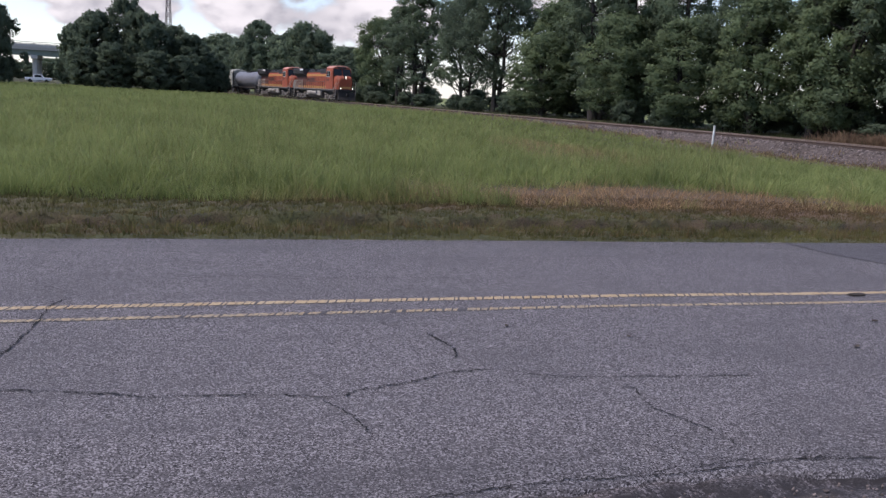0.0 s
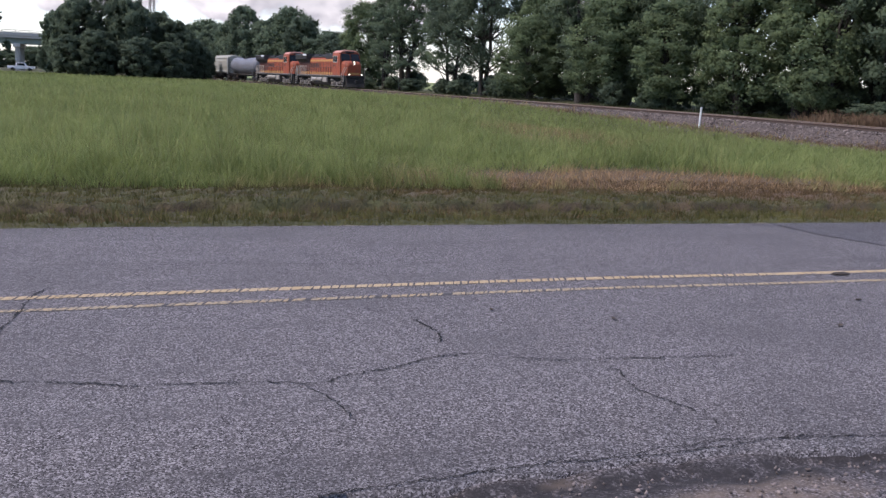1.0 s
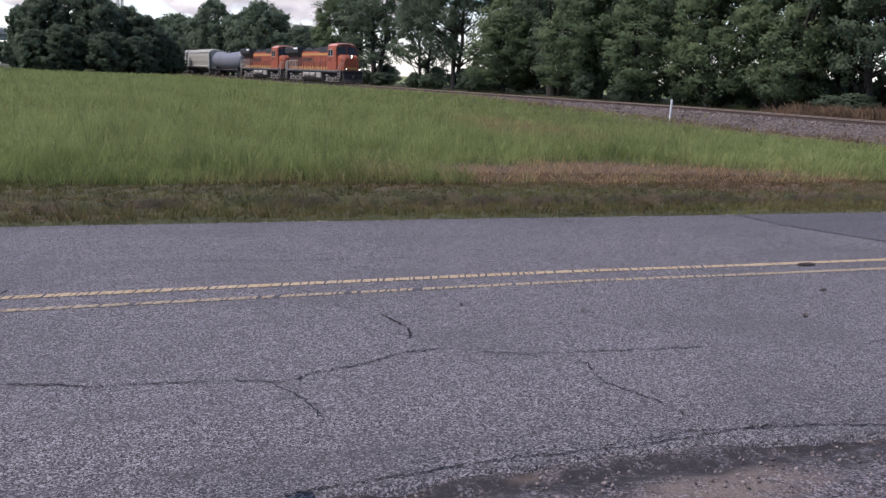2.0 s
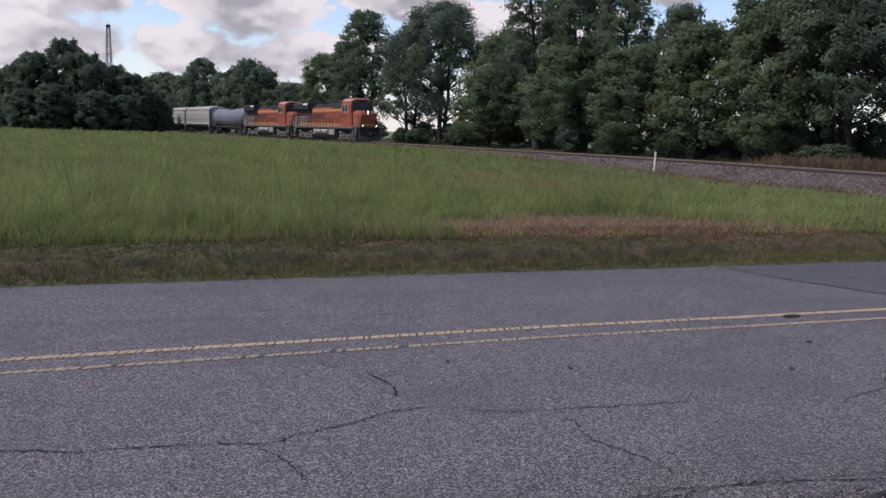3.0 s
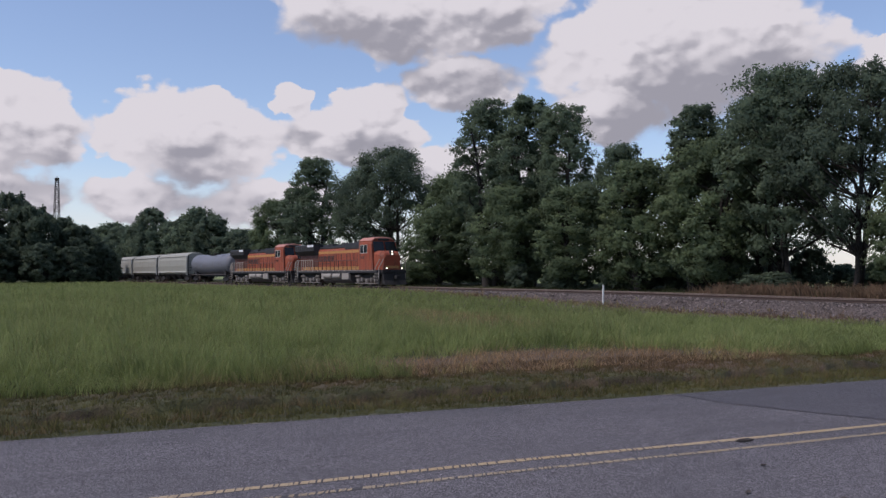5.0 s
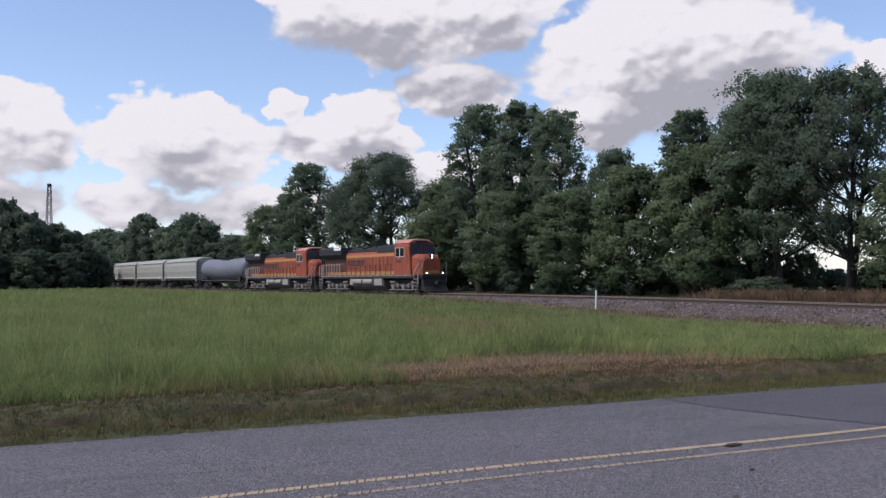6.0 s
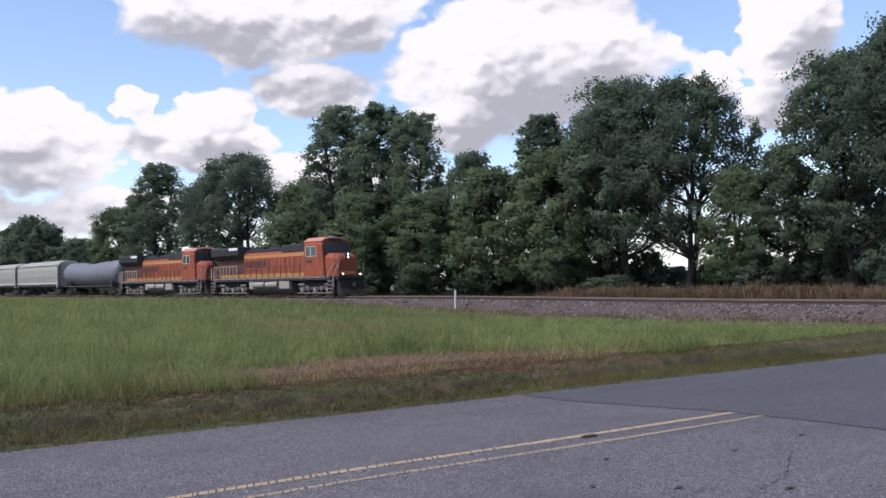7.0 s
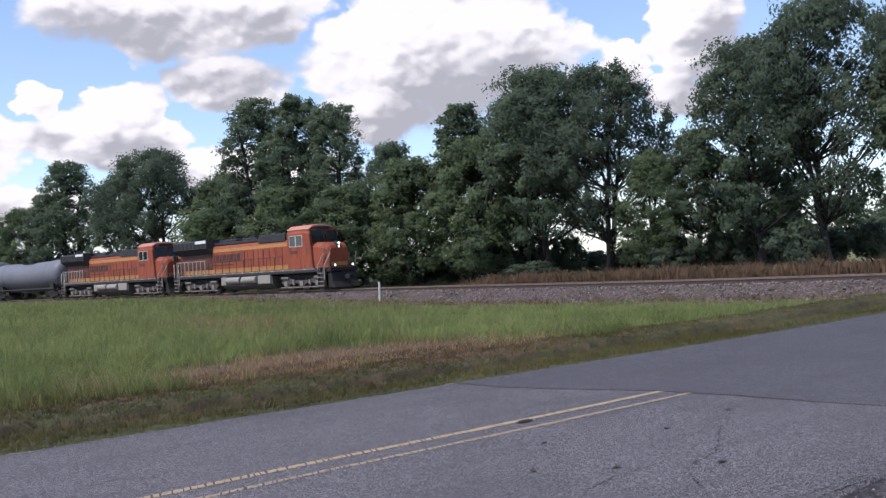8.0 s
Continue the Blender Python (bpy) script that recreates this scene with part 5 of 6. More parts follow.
def build_train():
    x = 0.0
    a = build_loco()
    b = copy_thing(a, Matrix())
    tagged(b, "dusty orange diesel freight locomotive coupled second", "locomotive")
    for o in b.children_recursive:
        if o.name.split(".")[0] in ("headlight", "ditch_light"):
            o.data = o.data.copy()
            o.data.materials[0] = M_LAMP_OFF
            o["label"] = "unlit lamp"
    CARS.append((a, 0.0))
    CARS.append((b, 22.3))
    t = build_tank_car()
    CARS.append((t, 22.3 + 11.15 + 9.5))
    back = 22.3 + 11.15 + 19.0
    h = build_hopper()
    for k in range(7):
        c = h if k == 0 else copy_thing(h, Matrix())
        CARS.append((c, back + 9.0 + 18.0 * k))


build_train()
# where the first locomotive's centre stands on the track at the end
S_END = -5.6


def motions():
    for root, back in CARS:
        rows = []
        for i in range(81):
            t = i * 0.1
            s = S_END + SPEED * (t - 8.0) - back
            p = track_at(s, 0.0, RAIL_Z + 0.004)
            rows.append((t, pose(p.x, p.y, p.z, 0, 0, T_ANGLE)))
        walk(root, rows)
        for o in root.children_recursive:
            if o.name.split(".")[0] == "wheelset":
                rad = o["radius"]
                at = o.matrix_basis.translation.copy()
                turn = math.degrees(SPEED * 0.08 / rad)
                walk(o, [(min(i * 0.08, 8.0), pose(at.x, at.y, at.z, 0, (i * turn) % 360, 0)) for i in range(101)])
# ---- trees ----
def tube(v, f, pts, rads, seg=6):
    o = len(v)
    for i, (p, r) in enumerate(zip(pts, rads)):
        d = (pts[min(i + 1, len(pts) - 1)] - pts[max(i - 1, 0)]).normalized()
        a = d.orthogonal().normalized()
        b = d.cross(a)
        for k in range(seg):
            t = 6.2832 * k / seg
            v.append(tuple(p + (a * math.cos(t) + b * math.sin(t)) * r))
    for i in range(len(pts) - 1):
        for k in range(seg):
            q, w = o + i * seg, o + (i + 1) * seg
            f.append((q + k, q + (k + 1) % seg, w + (k + 1) % seg, w + k))


def crown_shape(kind, t):
    """Half width of the crown at a share of its height."""
    if kind == "dome":
        return max(0.05, min(1, 0.62 + 1.6 * t) * math.sqrt(max(0, 1 - max(0, (t - 0.45) / 0.56) ** 2.2)))
    if kind == "tall":
        return max(0.3, (0.72 + 0.5 * t if t < 0.55 else 1.0 - 1.3 * (t - 0.55)))
    if kind == "layered":
        return max(0.22, min(1, 0.8 + t) * (1 - 0.68 * t ** 2.2) * (0.82 + 0.18 * math.sin(t * 26)))
    return max(0.1, math.sqrt(max(0, 1 - (2 * t - 0.8) ** 2 / 1.5)))


def build_tree(name, seed, kind, h, w, base, boughs, per, leaf, mat, spread=0.085, stems=1, label="", category="tree", shell=0.45):
    """Trunk with limbs and a crown of leafy clumps, standing at the origin."""
    r = np.random.RandomState(seed)
    root = thing(name, label, category, Matrix())
    v, f = [], []
    heads = []
    for k in range(stems):
        a = r.uniform(0, 6.28)
        lean = 0.0 if stems == 1 else w * 0.16
        top = Vector((math.cos(a) * lean + r.normal(0, 0.3), math.sin(a) * lean + r.normal(0, 0.3), h * 0.82))
        foot = Vector((math.cos(a) * 0.25 * (stems > 1), math.sin(a) * 0.25 * (stems > 1), -0.4))
        pts = [foot.lerp(top, i / 7) + Vector((r.normal(0, 0.12), r.normal(0, 0.12), 0)) * min(1, i) for i in range(8)]
        r0 = 0.021 * h / (stems ** 0.4)
        tube(v, f, pts, [r0 * (1.35 if i == 0 else 1) * (1 - 0.85 * i / 7) + 0.02 for i in range(8)], 8)
        heads.append(pts)
    # boughs: swelling masses on limbs, each of several sprays of leaves
    cores, swell_r, sprays, spray_r, owner = [], [], [], [], []
    lobes = r.uniform(0, 6.28, 4)
    for k in range(boughs):
        t = (k + r.uniform(0, 1)) / boughs
        ang = k * 2.39996 + r.normal(0, 0.35)
        if t < 0.3 and h > 11 and kind != "round" and r.rand() < 0.45:
            continue
        lobe = 0.86 + 0.16 * math.sin(ang * 2 + lobes[0] + 4 * t) + 0.12 * math.sin(ang * 3 + lobes[1] - 5 * t)
        big = w * spread * r.uniform(0.7, 1.35)
        full = w / 2 * crown_shape(kind, t) * lobe
        rad = max(0.0, full - big * 0.8) * r.uniform(0.15, 1) ** shell
        z = min(h - big * 0.75, base + big * 0.6 + (h - base - big * 0.8) * t)
        c = Vector((math.cos(ang) * rad, math.sin(ang) * rad, z))
        cores.append(c)
        swell_r.append(big)
        pts = heads[k % stems]
        root_z = max(base * 0.55, z - rad * r.uniform(0.45, 0.9) - 0.5)
        i = min(6, max(0, int((root_z + 0.4) / (h * 0.82 + 0.4) * 7)))
        p0 = pts[i].lerp(pts[i + 1], 0.5)
        mid = p0.lerp(c, 0.5) + Vector((r.normal(0, 0.25), r.normal(0, 0.25), -0.06 * rad))
        th = 0.0085 * h * (1 - 0.6 * t)
        tube(v, f, [p0, mid, mid.lerp(c, 0.6), c], [th * 0.85, th * 0.55, th * 0.35, th * 0.16], 4)
        for j in range(8):
            d = Vector(r.normal(0, 1, 3)) + Vector((math.cos(ang) * 0.5, math.sin(ang) * 0.5, 0.35))
            d.normalize()
            d.z *= 0.95
            far_out = 0.95 if r.rand() < 0.2 else 0.66
            q = c + d * big * far_out
            sprays.append(q)
            spray_r.append(big * r.uniform(0.3, 0.52))
            owner.append(len(cores) - 1)
            if j < 1:
                tube(v, f, [c, c.lerp(q, 0.6) + Vector((0, 0, 0.06)), q], [th * 0.16, th * 0.1, th * 0.05], 3)
    me = mesh_np("trunk", v, f, M_BARK, True)
    ob = new("trunk", me)
    ob.parent = root
    # leaves, each lying roughly along the swell of its spray
    n = len(sprays) * per
    cc = np.repeat(np.array([tuple(c) for c in sprays]), per, 0)
    rr = np.repeat(np.array(spray_r), per)
    bough = np.repeat(np.array([tuple(cores[k]) for k in owner]), per, 0)
    br = np.repeat(np.array([swell_r[k] for k in owner]), per)
    d = r.normal(0, 1, (n, 3))
    d /= np.linalg.norm(d, axis=1)[:, None]
    pos = cc + d * (rr * np.clip(np.abs(r.normal(0.72, 0.3, n)), 0, 1.35))[:, None] * np.array([1.1, 1.1, 0.9])
    pos[:, 2] = np.maximum(pos[:, 2], 0.1)
    out = (pos - bough) / br[:, None] + 0.5 * d
    axis_out = pos * np.array([1, 1, 0]) / (w / 2)
    out = out + 0.6 * axis_out + np.array([0, 0, 0.2])
    out /= np.linalg.norm(out, axis=1)[:, None] + 1e-9
    nor = out * 0.8 + r.normal(0, 0.5, (n, 3))
    nor /= np.linalg.norm(nor, axis=1)[:, None]
    ax = np.cross(nor, r.normal(0, 1, (n, 3)))
    ax /= np.linalg.norm(ax, axis=1)[:, None] + 1e-9
    bx = np.cross(nor, ax)
    ln = leaf * r.uniform(0.55, 1.35, n)[:, None]
    droop = np.array([0, 0, -0.18]) * ln
    tri = np.stack([pos - ax * ln * 0.5 + droop * 0.5, pos + ax * ln * 0.5 + droop, pos + bx * ln * 0.6], 1).reshape(-1, 3)
    me = mesh_np("crown", tri, np.arange(3 * n).reshape(-1, 3), mat)
    me.attributes.new("swell", "FLOAT_VECTOR", "POINT").data.foreach_set("vector", np.repeat(out, 3, 0).astype(np.float32).ravel())
    ob = new("crown", me)
    ob.parent = root
    ob["label"] = "mass of small green leaves"
    return root


def place(src, made, m):
    """The first use moves the model itself, later ones copy it."""
    if src in made:
        return copy_thing(src, m @ Matrix.Diagonal((*(1 / v for v in src.scale), 1)))
    made.append(src)
    src.matrix_basis = m
    return src


def standing(x, y, turn, sx=1.0, sz=1.0):
    z = float(ground_z(np.array(float(x)), np.array(float(y)))) - 0.05
    return Matrix.Translation((x, y, z)) @ pose(0, 0, 0, 0, 0, turn) @ Matrix.Diagonal((sx, sx, sz, 1))


def build_woods():
    big = "tall broad-leaved tree in full summer leaf beside the railway"
    kinds = {
        "dome": (build_tree("tree", 1, "dome", 16, 14, 3.0, 112, 56, 0.235, M_LEAF_DARK, 0.105, 2, "dark round-crowned tree standing behind the railway track"), 16, 14),
        "dome2": (build_tree("tree", 2, "dome", 15, 11, 1.8, 98, 54, 0.23, M_LEAF, 0.115, 2, big), 15, 11),
        "tall": (build_tree("tree", 3, "tall", 19, 9, 2.2, 86, 54, 0.23, M_LEAF, 0.12, 2, "tall open-crowned tree with ragged top behind the track", shell=0.42), 19, 9),
        "tall2": (build_tree("tree", 4, "tall", 18, 8, 1.8, 80, 54, 0.23, M_LEAF, 0.125, 2, "tall slender tree with loose leafy top", shell=0.42), 18, 8),
        "mid": (build_tree("tree", 5, "round", 12, 8, 0.6, 66, 58, 0.23, M_LEAF_LIGHT, 0.14, 2, "bushy mid-green tree leafed down to the ground"), 12, 8),
        "layered": (build_tree("tree", 6, "layered", 15, 10, 1.6, 88, 60, 0.21, M_LEAF, 0.095, 1, "tall tree with layered dark branches and a bare trunk"), 15, 10),
    }
    made = []
    rng = random.Random(5)
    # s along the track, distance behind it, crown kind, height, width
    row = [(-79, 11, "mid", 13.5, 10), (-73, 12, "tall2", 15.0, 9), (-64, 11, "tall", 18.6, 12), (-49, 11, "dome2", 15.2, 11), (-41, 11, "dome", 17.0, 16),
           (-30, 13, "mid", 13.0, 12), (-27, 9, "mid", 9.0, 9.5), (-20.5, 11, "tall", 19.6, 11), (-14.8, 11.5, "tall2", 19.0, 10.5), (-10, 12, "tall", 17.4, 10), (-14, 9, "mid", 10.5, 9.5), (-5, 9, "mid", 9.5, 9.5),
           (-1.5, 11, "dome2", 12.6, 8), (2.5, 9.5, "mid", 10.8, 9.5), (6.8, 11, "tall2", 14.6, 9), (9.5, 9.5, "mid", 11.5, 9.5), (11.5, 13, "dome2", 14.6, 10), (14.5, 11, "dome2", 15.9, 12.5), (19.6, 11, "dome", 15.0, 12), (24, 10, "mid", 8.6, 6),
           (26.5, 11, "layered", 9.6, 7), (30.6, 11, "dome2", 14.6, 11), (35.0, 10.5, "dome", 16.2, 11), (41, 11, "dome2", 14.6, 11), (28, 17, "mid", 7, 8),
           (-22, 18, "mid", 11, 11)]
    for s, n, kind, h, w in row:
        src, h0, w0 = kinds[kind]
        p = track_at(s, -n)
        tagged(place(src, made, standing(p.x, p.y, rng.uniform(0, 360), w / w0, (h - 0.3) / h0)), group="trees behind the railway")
    # the same row farther along the line
    far = build_tree("tree", 7, "dome", 14, 13, 1.0, 90, 22, 0.45, M_LEAF_DARK, 0.1, 2, "dark leafy tree far along the railway line")
    far2 = build_tree("tree", 8, "round", 13, 11, 0.6, 84, 22, 0.45, M_LEAF, 0.11, 2, "dense leafy tree far along the railway line")
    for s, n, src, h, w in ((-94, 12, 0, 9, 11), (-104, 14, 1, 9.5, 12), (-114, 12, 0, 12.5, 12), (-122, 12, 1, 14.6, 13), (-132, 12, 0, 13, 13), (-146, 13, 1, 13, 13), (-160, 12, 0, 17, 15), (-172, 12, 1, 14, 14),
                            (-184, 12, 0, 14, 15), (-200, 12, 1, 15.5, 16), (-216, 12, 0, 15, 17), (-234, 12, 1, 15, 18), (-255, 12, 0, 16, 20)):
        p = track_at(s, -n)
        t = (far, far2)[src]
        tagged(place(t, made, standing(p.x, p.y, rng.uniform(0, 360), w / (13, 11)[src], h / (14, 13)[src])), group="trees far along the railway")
    for bearing, d, h, w in ((46.0, 150, 9, 14), (49.5, 140, 8, 14), (53, 150, 10, 16), (43.0, 165, 8, 14)):
        x, y = d * math.sin(radians(bearing)), d * math.cos(radians(bearing))
        tagged(place(far2, made, standing(x, y, rng.uniform(0, 360), w / 11, h / 13)), group="trees beyond the far field")
    for bearing, d, h, w in ((-26.4, 330, 7, 16), (-25.2, 340, 6, 16), (-24.0, 330, 7.5, 16), (-23.0, 335, 8, 16)):
        x, y = d * math.sin(radians(bearing)), d * math.cos(radians(bearing))
        tagged(place(far2, made, standing(x, y, rng.uniform(0, 360), w / 11, h / 13)), group="trees beyond the overpass")
    # a dark grove on the near side of the line, bearing and distance from the road
    dark = build_tree("tree", 9, "round", 12, 11, 0.1, 110, 22, 0.43, M_LEAF_DARK, 0.09, 3, "dense dark tree of a grove leafed to the ground")
    for b, d, h, w in ((-22.7, 186, 11.6, 8), (-22.0, 180, 12.6, 9), (-21.4, 178, 13.8, 12), (-19.6, 180, 16.6, 12), (-18.4, 176, 14.0, 11), (-17.1, 180, 12.4, 11), (-15.9, 178, 10.8, 10), (-14.9, 180, 8.0, 8), (-14.2, 180, 6.0, 6),
                       (-20.5, 170, 8.0, 10), (-22.0, 172, 7.0, 8), (-18.0, 168, 7.0, 9), (-16.4, 170, 6.5, 8), (-27.75, 152, 15, 13.5), (-26.9, 150, 11.5, 7), (-30.5, 150, 15, 14)):
        x, y = d * math.sin(radians(b)), d * math.cos(radians(b))
        tagged(place(dark, made, standing(x, y, rng.uniform(0, 360), w / 11, h / 12)), group="grove beside the meadow")
    # undergrowth
    bush = build_tree("bush", 12, "round", 3.2, 4.4, 0.05, 24, 28, 0.24, M_LEAF_DARK, 0.17, 3, "dense dark undergrowth bush below the trees", "bush")
    for k in range(48):
        s = -92 + k * 2.85 + rng.uniform(-1, 1)
        if -61 < s < -52 or s > 35.5:
            continue
        p = track_at(s, -rng.uniform(8.0, 14.5))
        tagged(place(bush, made, standing(p.x, p.y, rng.uniform(0, 360), rng.uniform(0.7, 1.25), rng.uniform(0.4, 0.95))), group="undergrowth behind the railway")

    for k in range(21):
        p = track_at(-12 + k * 2.35 + rng.uniform(-0.8, 0.8), -rng.uniform(16, 20))
        tagged(place(bush, made, standing(p.x, p.y, rng.uniform(0, 360), rng.uniform(0.7, 1.1), rng.uniform(0.55, 0.85))), group="undergrowth behind the railway")


build_woods()
# ---- grass and weeds ----
def blades(name, x, y, height, width, mat, label, seed, lean=0.35, dry=None, droop=True, z=None):
    """Upright bent blades, three triangles each (or one), in one mesh."""
    r = np.random.RandomState(seed)
    n = len(x)
    z = surface_z(x, y) if z is None else z
    a = r.uniform(0, 6.2832, n)
    dx, dy = np.cos(a), np.sin(a)
    ln = height * lean * r.uniform(0.2, 1.4, n)
    # the wind and rain lay them over in swathes
    la = 5.0 * wave(x, y, 61, 7.0) + r.normal(0, 1.5, n)
    lx, ly = np.cos(la) * ln, np.sin(la) * ln
    hw = width / 2
    p = lambda fx, fz, k: np.stack([x + dx * hw * k + lx * fx, y + dy * hw * k + ly * fx, z - 0.02 + height * fz], -1)
    if droop:
        v = np.stack([p(0, 0, -1), p(0, 0, 1), p(0.35, 0.62, 0.8), p(0.35, 0.62, -0.8), p(1.0, 1.0 - 0.15 * r.rand(n), 0.0)], 1)
        f = np.array([(0, 1, 2), (0, 2, 3), (3, 2, 4)])
        k = 5
    else:
        v = np.stack([p(0, 0, -1), p(0, 0, 1), p(1.0, 1.0, 0.0)], 1)
        f = np.array([(0, 1, 2)])
        k = 3
    faces = (f[None] + k * np.arange(n)[:, None, None]).reshape(-1, 3)
    me = mesh_np(name, v.reshape(-1, 3), faces, mat)
    if dry is not None:
        float_attr(me, "dry", np.repeat(dry, k))
    if droop:
        float_attr(me, "ripe", (np.array([0, 0, 0.1, 0.1, 0.5])[None] * r.uniform(0.2, 1.0, n)[:, None]).ravel())
    return tagged(new(name, me), label, "grass", kind="stuff")


def build_meadow():
    r = np.random.RandomState(2)
    n = 440000
    d = np.exp(r.uniform(math.log(11), math.log(190), n))
    b = np.radians(r.uniform(-33, 56, n))
    x, y = d * np.sin(b), d * np.cos(b)
    u, w = uw(x, y)
    s, t = sn(x, y)
    dry = dry_at(x, y)
    edge = 13.0 + 0.3 * wave(x, y, 41, 2.5) + 0.5 * sm(u, 12, 25) * 3
    bank = 3.2 + 0.9 * wave(x, y, 42, 2.2) + 2.0 * sm(s, 18, 34)
    tufts = (t > 3.1) & (r.rand(n) < 0.7 * sm(wave(x, y, 53, 1.2), 0.0, 0.8))
    keep = (w > edge) & ((t > bank) | tufts) & (r.rand(n) > 0.35 * dry)
    x, y, d, dry, s, t = x[keep], y[keep], d[keep], dry[keep], s[keep], t[keep]
    tall = 0.27 + 0.10 * wave(x, y, 43, 6) + 0.13 * wave(x, y, 44, 1.5) + 0.05 * wave(x, y, 48, 0.5) + 0.2 * sm(wave(x, y, 62, 0.6) + 0.5 * wave(x, y, 63, 3.0), 0.25, 1.0)
    tall = tall * (1 - 0.72 * dry) * (1 - 0.45 * sm(s, 0, 25) * (1 - sm(t, 6, 22)))
    h = np.clip(tall, 0.09, 0.85) * r.uniform(0.55, 1.25, len(x))
    wd = 0.0088 * np.maximum(1, d / 13) * r.uniform(0.7, 1.3, len(x))
    # tufts root on the ballast shoulder where it covers the ground
    bed = (RAIL_Z - 0.23) - sm(np.abs(t), 1.9, 4.0) * 0.8 - 0.15 * (np.abs(t) > 4.3)
    z = np.where((t < 5.2), np.maximum(ground_z(x, y), bed), surface_z(x, y))
    dry = np.maximum(dry, 0.75 * (1 - sm(t, 4.2, 6.5)) * (r.rand(len(x)) > 0.25))
    blades("tall_grass", x, y, h, wd, M_GRASS, "tall unmown green meadow grass with dry patches", 3, 1.0, np.clip(dry + 0.12 * (r.rand(len(x)) > 0.93), 0, 1), z=z)
    # mown verge along the road
    n = 235000
    u = np.concatenate([r.uniform(-8, 16, int(n * 0.75)), r.uniform(16, 36, n - int(n * 0.75))])
    w = 9.32 + r.uniform(0, 1, n) ** 0.9 * 4.9 + 0.9 * sm(u, 13, 32)
    x, y = u * RU.x + w * RW.x, u * RU.y + w * RW.y
    s, t = sn(x, y)
    keep = t > 6.0
    x, y, w, u = x[keep], y[keep], w[keep], u[keep]
    dry = dry_at(x, y)
    v = w - (far_edge(u) - 9.4)
    coarse = sm(v, 9.85, 10.1) * (1 - sm(v, 11.25, 11.5))
    h = (0.042 + 0.038 * r.rand(len(x))) * (1 + 0.9 * coarse * sm(wave(x, y, 45, 0.4), -0.3, 0.7)) * (0.5 + 0.5 * sm(v, 9.4, 9.8))
    h = np.clip(h * (1 + 0.35 * wave(x, y, 50, 0.25)), 0.015, 0.2)
    patchy = sm(wave(u * 0.5, w, 51, 1.0) + 0.5 * wave(x, y, 52, 0.3), -0.2, 0.8)
    dry = np.clip(dry + (0.35 + 0.4 * coarse) * patchy * sm(v, 9.7, 10.1) * (r.rand(len(x)) > 0.3), 0, 1)
    thin = (r.rand(len(x)) > 0.75 * bare_shade_at(u, w)) & (r.rand(len(x)) < 0.55 + 0.45 * sm(wave(x, y, 54, 0.3), -0.6, 0.2)) & (v > 9.42 + 0.09 * wave(x, y, 76, 0.8) + 0.07 * r.rand(len(x)))
    x, y, h, dry, u, v = x[thin], y[thin], h[thin], dry[thin], u[thin], v[thin]
    blades("verge_grass", x, y, h, 0.011 * r.uniform(0.7, 1.5, len(x)), M_TURF, "short mown roadside verge grass", 4, 0.7, dry, False, z=surface_z(x, y) + road_z(u) * (1 - sm(v, 9.5, 12)))
    # pale seed stalks standing above the meadow
    n = 5200
    d = np.exp(r.uniform(math.log(14), math.log(60), n))
    b = np.radians(r.uniform(-30, 20, n))
    x, y = d * np.sin(b), d * np.cos(b)
    w = uw(x, y)[1]
    k = (w > 14) & (sn(x, y)[1] > 8) & (dry_at(x, y) < 0.3)
    x, y, d = x[k], y[k], d[k]
    blades("seed_stalks", x, y, r.uniform(0.55, 0.85, len(x)), 0.009 * np.maximum(1, d / 18), M_GRASS, "pale seed stalks above the meadow grass", 5, 0.5, np.full(len(x), 0.15))
    # dry brown weeds and green ones on the far side of the track
    n = 26000
    s, t = r.uniform(10, 46, n), -r.uniform(3.6, 7.5, n)
    k = r.rand(n) < sm(s, 11, 17)
    s, t = s[k], t[k]
    x, y = T0.x + TD.x * s + TN.x * t, T0.y + TD.y * s + TN.y * t
    hh = np.clip(0.95 + 0.35 * wave(x, y, 46, 2.5), 0.3, 1.5)
    blades("dry_weeds", x, y, hh * r.uniform(0.5, 1.1, len(x)), 0.05 * r.uniform(0.6, 1.4, len(x)), M_WEED, "reddish brown dry weeds along the track", 6, 0.45, z=np.full(len(x), -0.1))
    n = 30000
    s = r.uniform(-110, 46, n)
    t = -r.uniform(3.4, 9.0, n)
    x, y = T0.x + TD.x * s + TN.x * t, T0.y + TD.y * s + TN.y * t
    hh = np.clip(0.45 + 0.3 * wave(x, y, 47, 4), 0.15, 1.0)
    blades("trackside_weeds", x, y, hh * r.uniform(0.5, 1.2, n), 0.06 * r.uniform(0.6, 1.4, n), M_WEED_GREEN, "green and brown weeds behind the track", 7, 0.45, None, False, z=np.full(n, -0.15))


build_meadow()
build_foot_weeds()
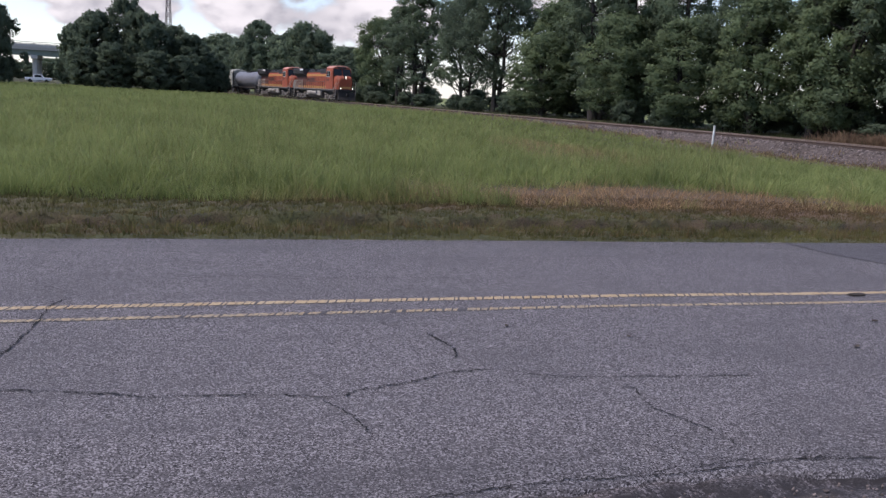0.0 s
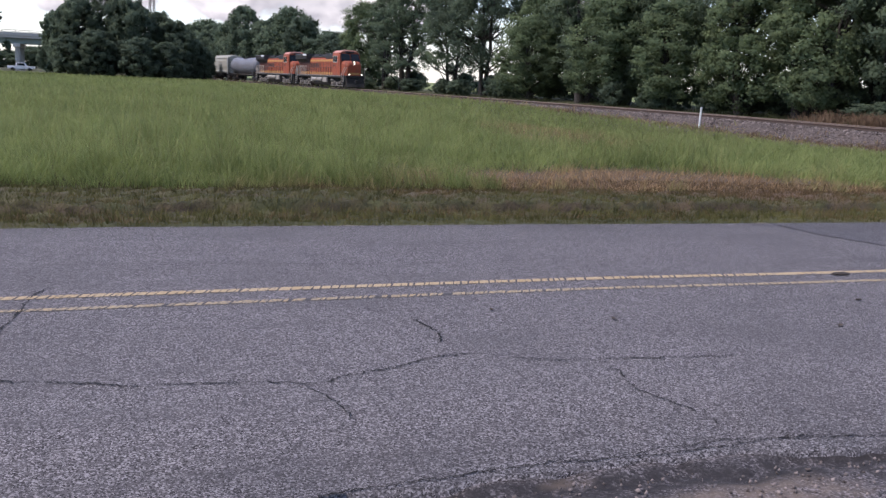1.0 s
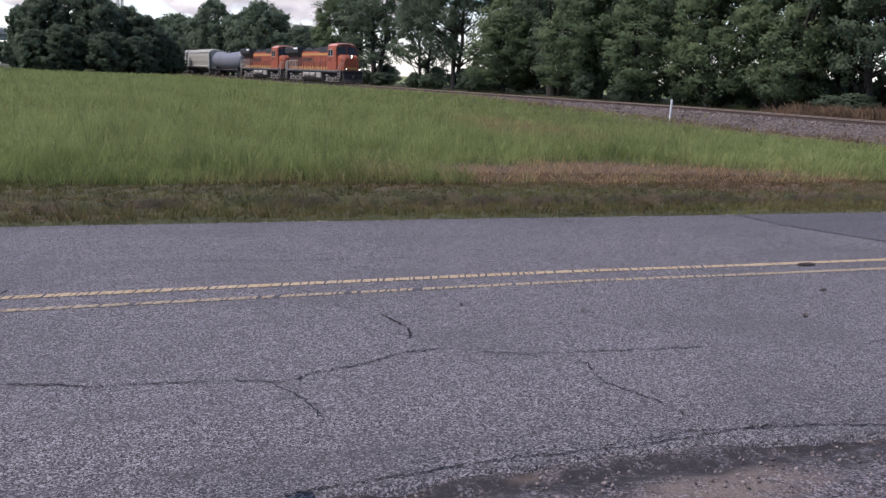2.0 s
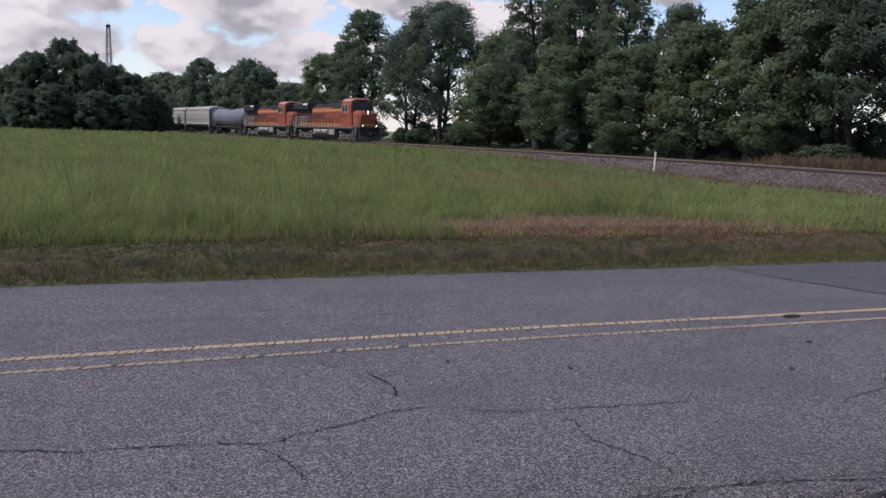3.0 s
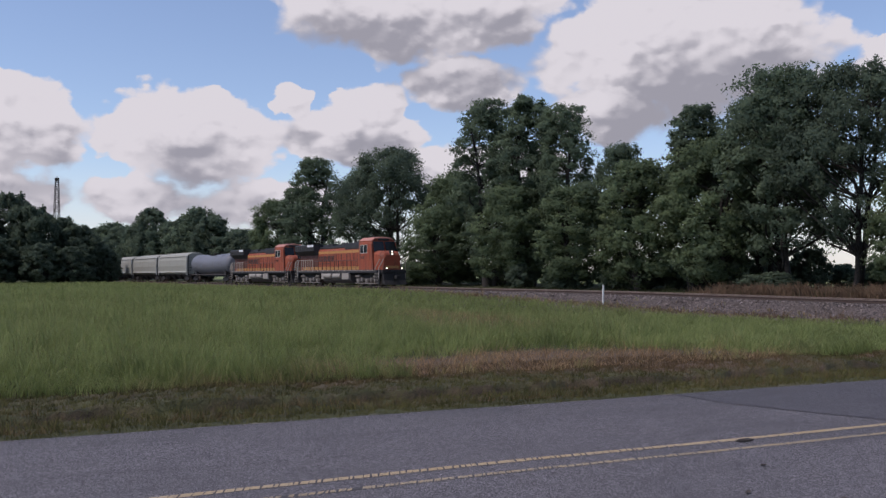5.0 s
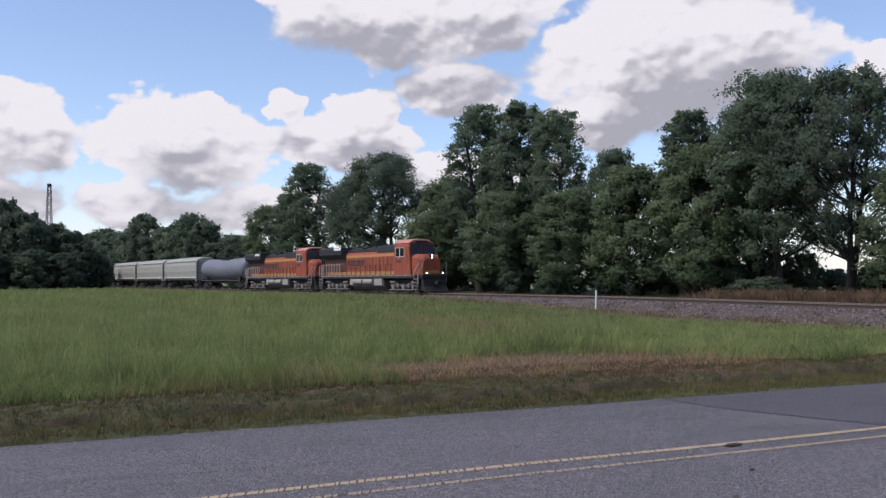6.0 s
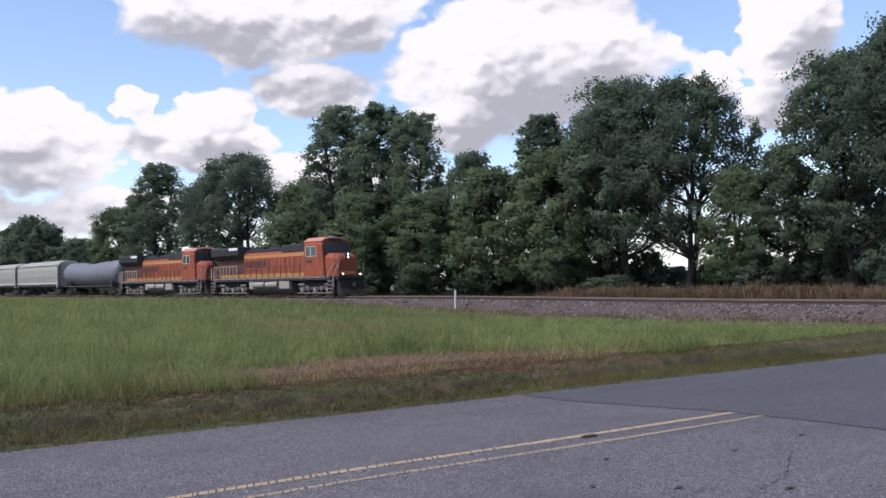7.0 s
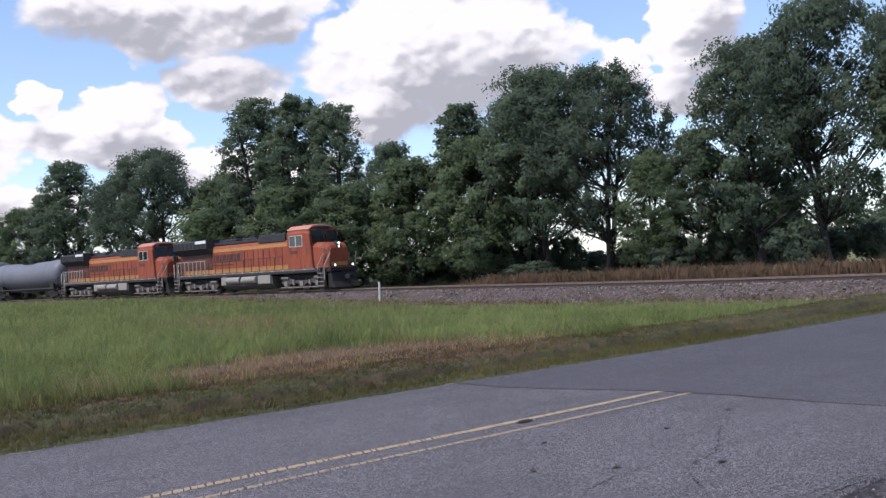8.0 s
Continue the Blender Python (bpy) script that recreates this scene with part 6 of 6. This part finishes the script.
# ---- far things ----
def build_overpass():
    """A road bridge beyond the grove, with its piers."""
    c = Vector((250 * math.sin(radians(-24.6)), 250 * math.cos(radians(-24.6)), 0))
    root = thing("overpass", "pale concrete road overpass with grey-green girders", "bridge", Matrix.Translation(c) @ pose(0, 0, 0, 0, 0, 18))
    bm = bmesh.new()
    box(bm, -60, 60, -6, 6, 7.9, 8.5)
    part("deck", bm, M_CONCRETE, root)
    for y in (-6.1, 6.1):
        bm = bmesh.new()
        box(bm, -60, 60, y - 0.12, y + 0.12, 8.5, 9.25)
        part("parapet", bm, M_CONCRETE, root)
        bm = bmesh.new()
        for k in range(41):
            box(bm, -60 + 3 * k - .05, -60 + 3 * k + .05, y - .05, y + .05, 9.25, 9.8)
        box(bm, -60, 60, y - .05, y + .05, 9.72, 9.82)
        part("railing", bm, M_UNDER, root)
    for y in (-4.5, -1.5, 1.5, 4.5):
        bm = bmesh.new()
        box(bm, -60, 60, y - 0.2, y + 0.2, 6.6, 7.9)
        part("girder", bm, M_GIRDER, root)
    for x in (-40, -20, 0, 22, 44):
        bm = bmesh.new()
        box(bm, x - 0.8, x + 0.8, -6, 6, 5.7, 6.6, 0.1)
        for y in (-4, 0, 4):
            rod(bm, (x, y, -1), (x, y, 5.8), 0.65, None, 14)
        part("pier", bm, M_CONCRETE, root, "concrete pier with round columns")


def build_mast():
    d = 340
    c = Vector((d * math.sin(radians(-17.25)), d * math.cos(radians(-17.25)), 0))
    root = thing("lattice_mast", "tall grey steel lattice mast rising above trees", "mast", Matrix.Translation(c))
    h = 35.5
    lv = [(k * h / 22) for k in range(23)]
    half = lambda z: 1.5 - 1.0 * z / h
    for sx, sy in ((-1, -1), (1, -1), (1, 1), (-1, 1)):
        bm = bmesh.new()
        rod(bm, (sx * half(0), sy * half(0), -1), (sx * half(h), sy * half(h), h), 0.15, 0.12, 6)
        part("mast_leg", bm, M_MAST, root)
    for face in range(4):
        bm = bmesh.new()
        rot = Matrix.Rotation(face * math.pi / 2, 4, "Z")
        for i, (a, b) in enumerate(zip(lv, lv[1:])):
            s = 1 if i % 2 else -1
            rod(bm, rot @ Vector((s * half(a), half(a), a)), rot @ Vector((-s * half(b), half(b), b)), 0.075, None, 4)
            rod(bm, rot @ Vector((-half(b), half(b), b)), rot @ Vector((half(b), half(b), b)), 0.06, None, 4)
        part("bracing", bm, M_MAST, root)
    bm = bmesh.new()
    rod(bm, (0, 0, h), (0, 0, h + 1.4), 0.1, 0.05, 6)
    box(bm, -0.62, 0.62, -0.62, 0.62, h - 0.2, h + 0.75, 0.05)
    part("tip", bm, M_UNDER_DARK, root, "dark mast head")


def build_van():
    d = 225
    c = Vector((d * math.sin(radians(-24.55)), d * math.cos(radians(-24.55)), 0))
    z = float(ground_z(np.array(c.x), np.array(c.y))) + 0.02
    root = thing("pickup_truck", "white pickup truck parked below the overpass", "vehicle", Matrix.Translation((c.x, c.y, z)) @ pose(0, 0, 0, 0, 0, 20))
    bm = bmesh.new()
    prism(bm, [(-2.8, 0.5), (2.8, 0.5), (2.85, 1.05), (1.2, 1.15), (0.7, 1.8), (-0.9, 1.85), (-1.1, 1.15), (-2.8, 1.1)], -0.95, 0.95, 0.06)
    part("body", bm, M_WHITE, root)
    for y in (-0.955, 0.955):
        bm = bmesh.new()
        prism(bm, [(-0.75, 1.2), (0.95, 1.2), (0.6, 1.7), (-0.75, 1.72)], y - 0.006, y + 0.006)
        part("window", bm, M_GLASS, root)
    for x in (-1.75, 1.75):
        for y in (-0.9, 0.9):
            bm = bmesh.new()
            rod(bm, (x, y - 0.12, 0.38), (x, y + 0.12, 0.38), 0.38, None, 18)
            part("wheel", bm, M_TYRE, root)


build_overpass()
build_mast()
build_van()


motions()
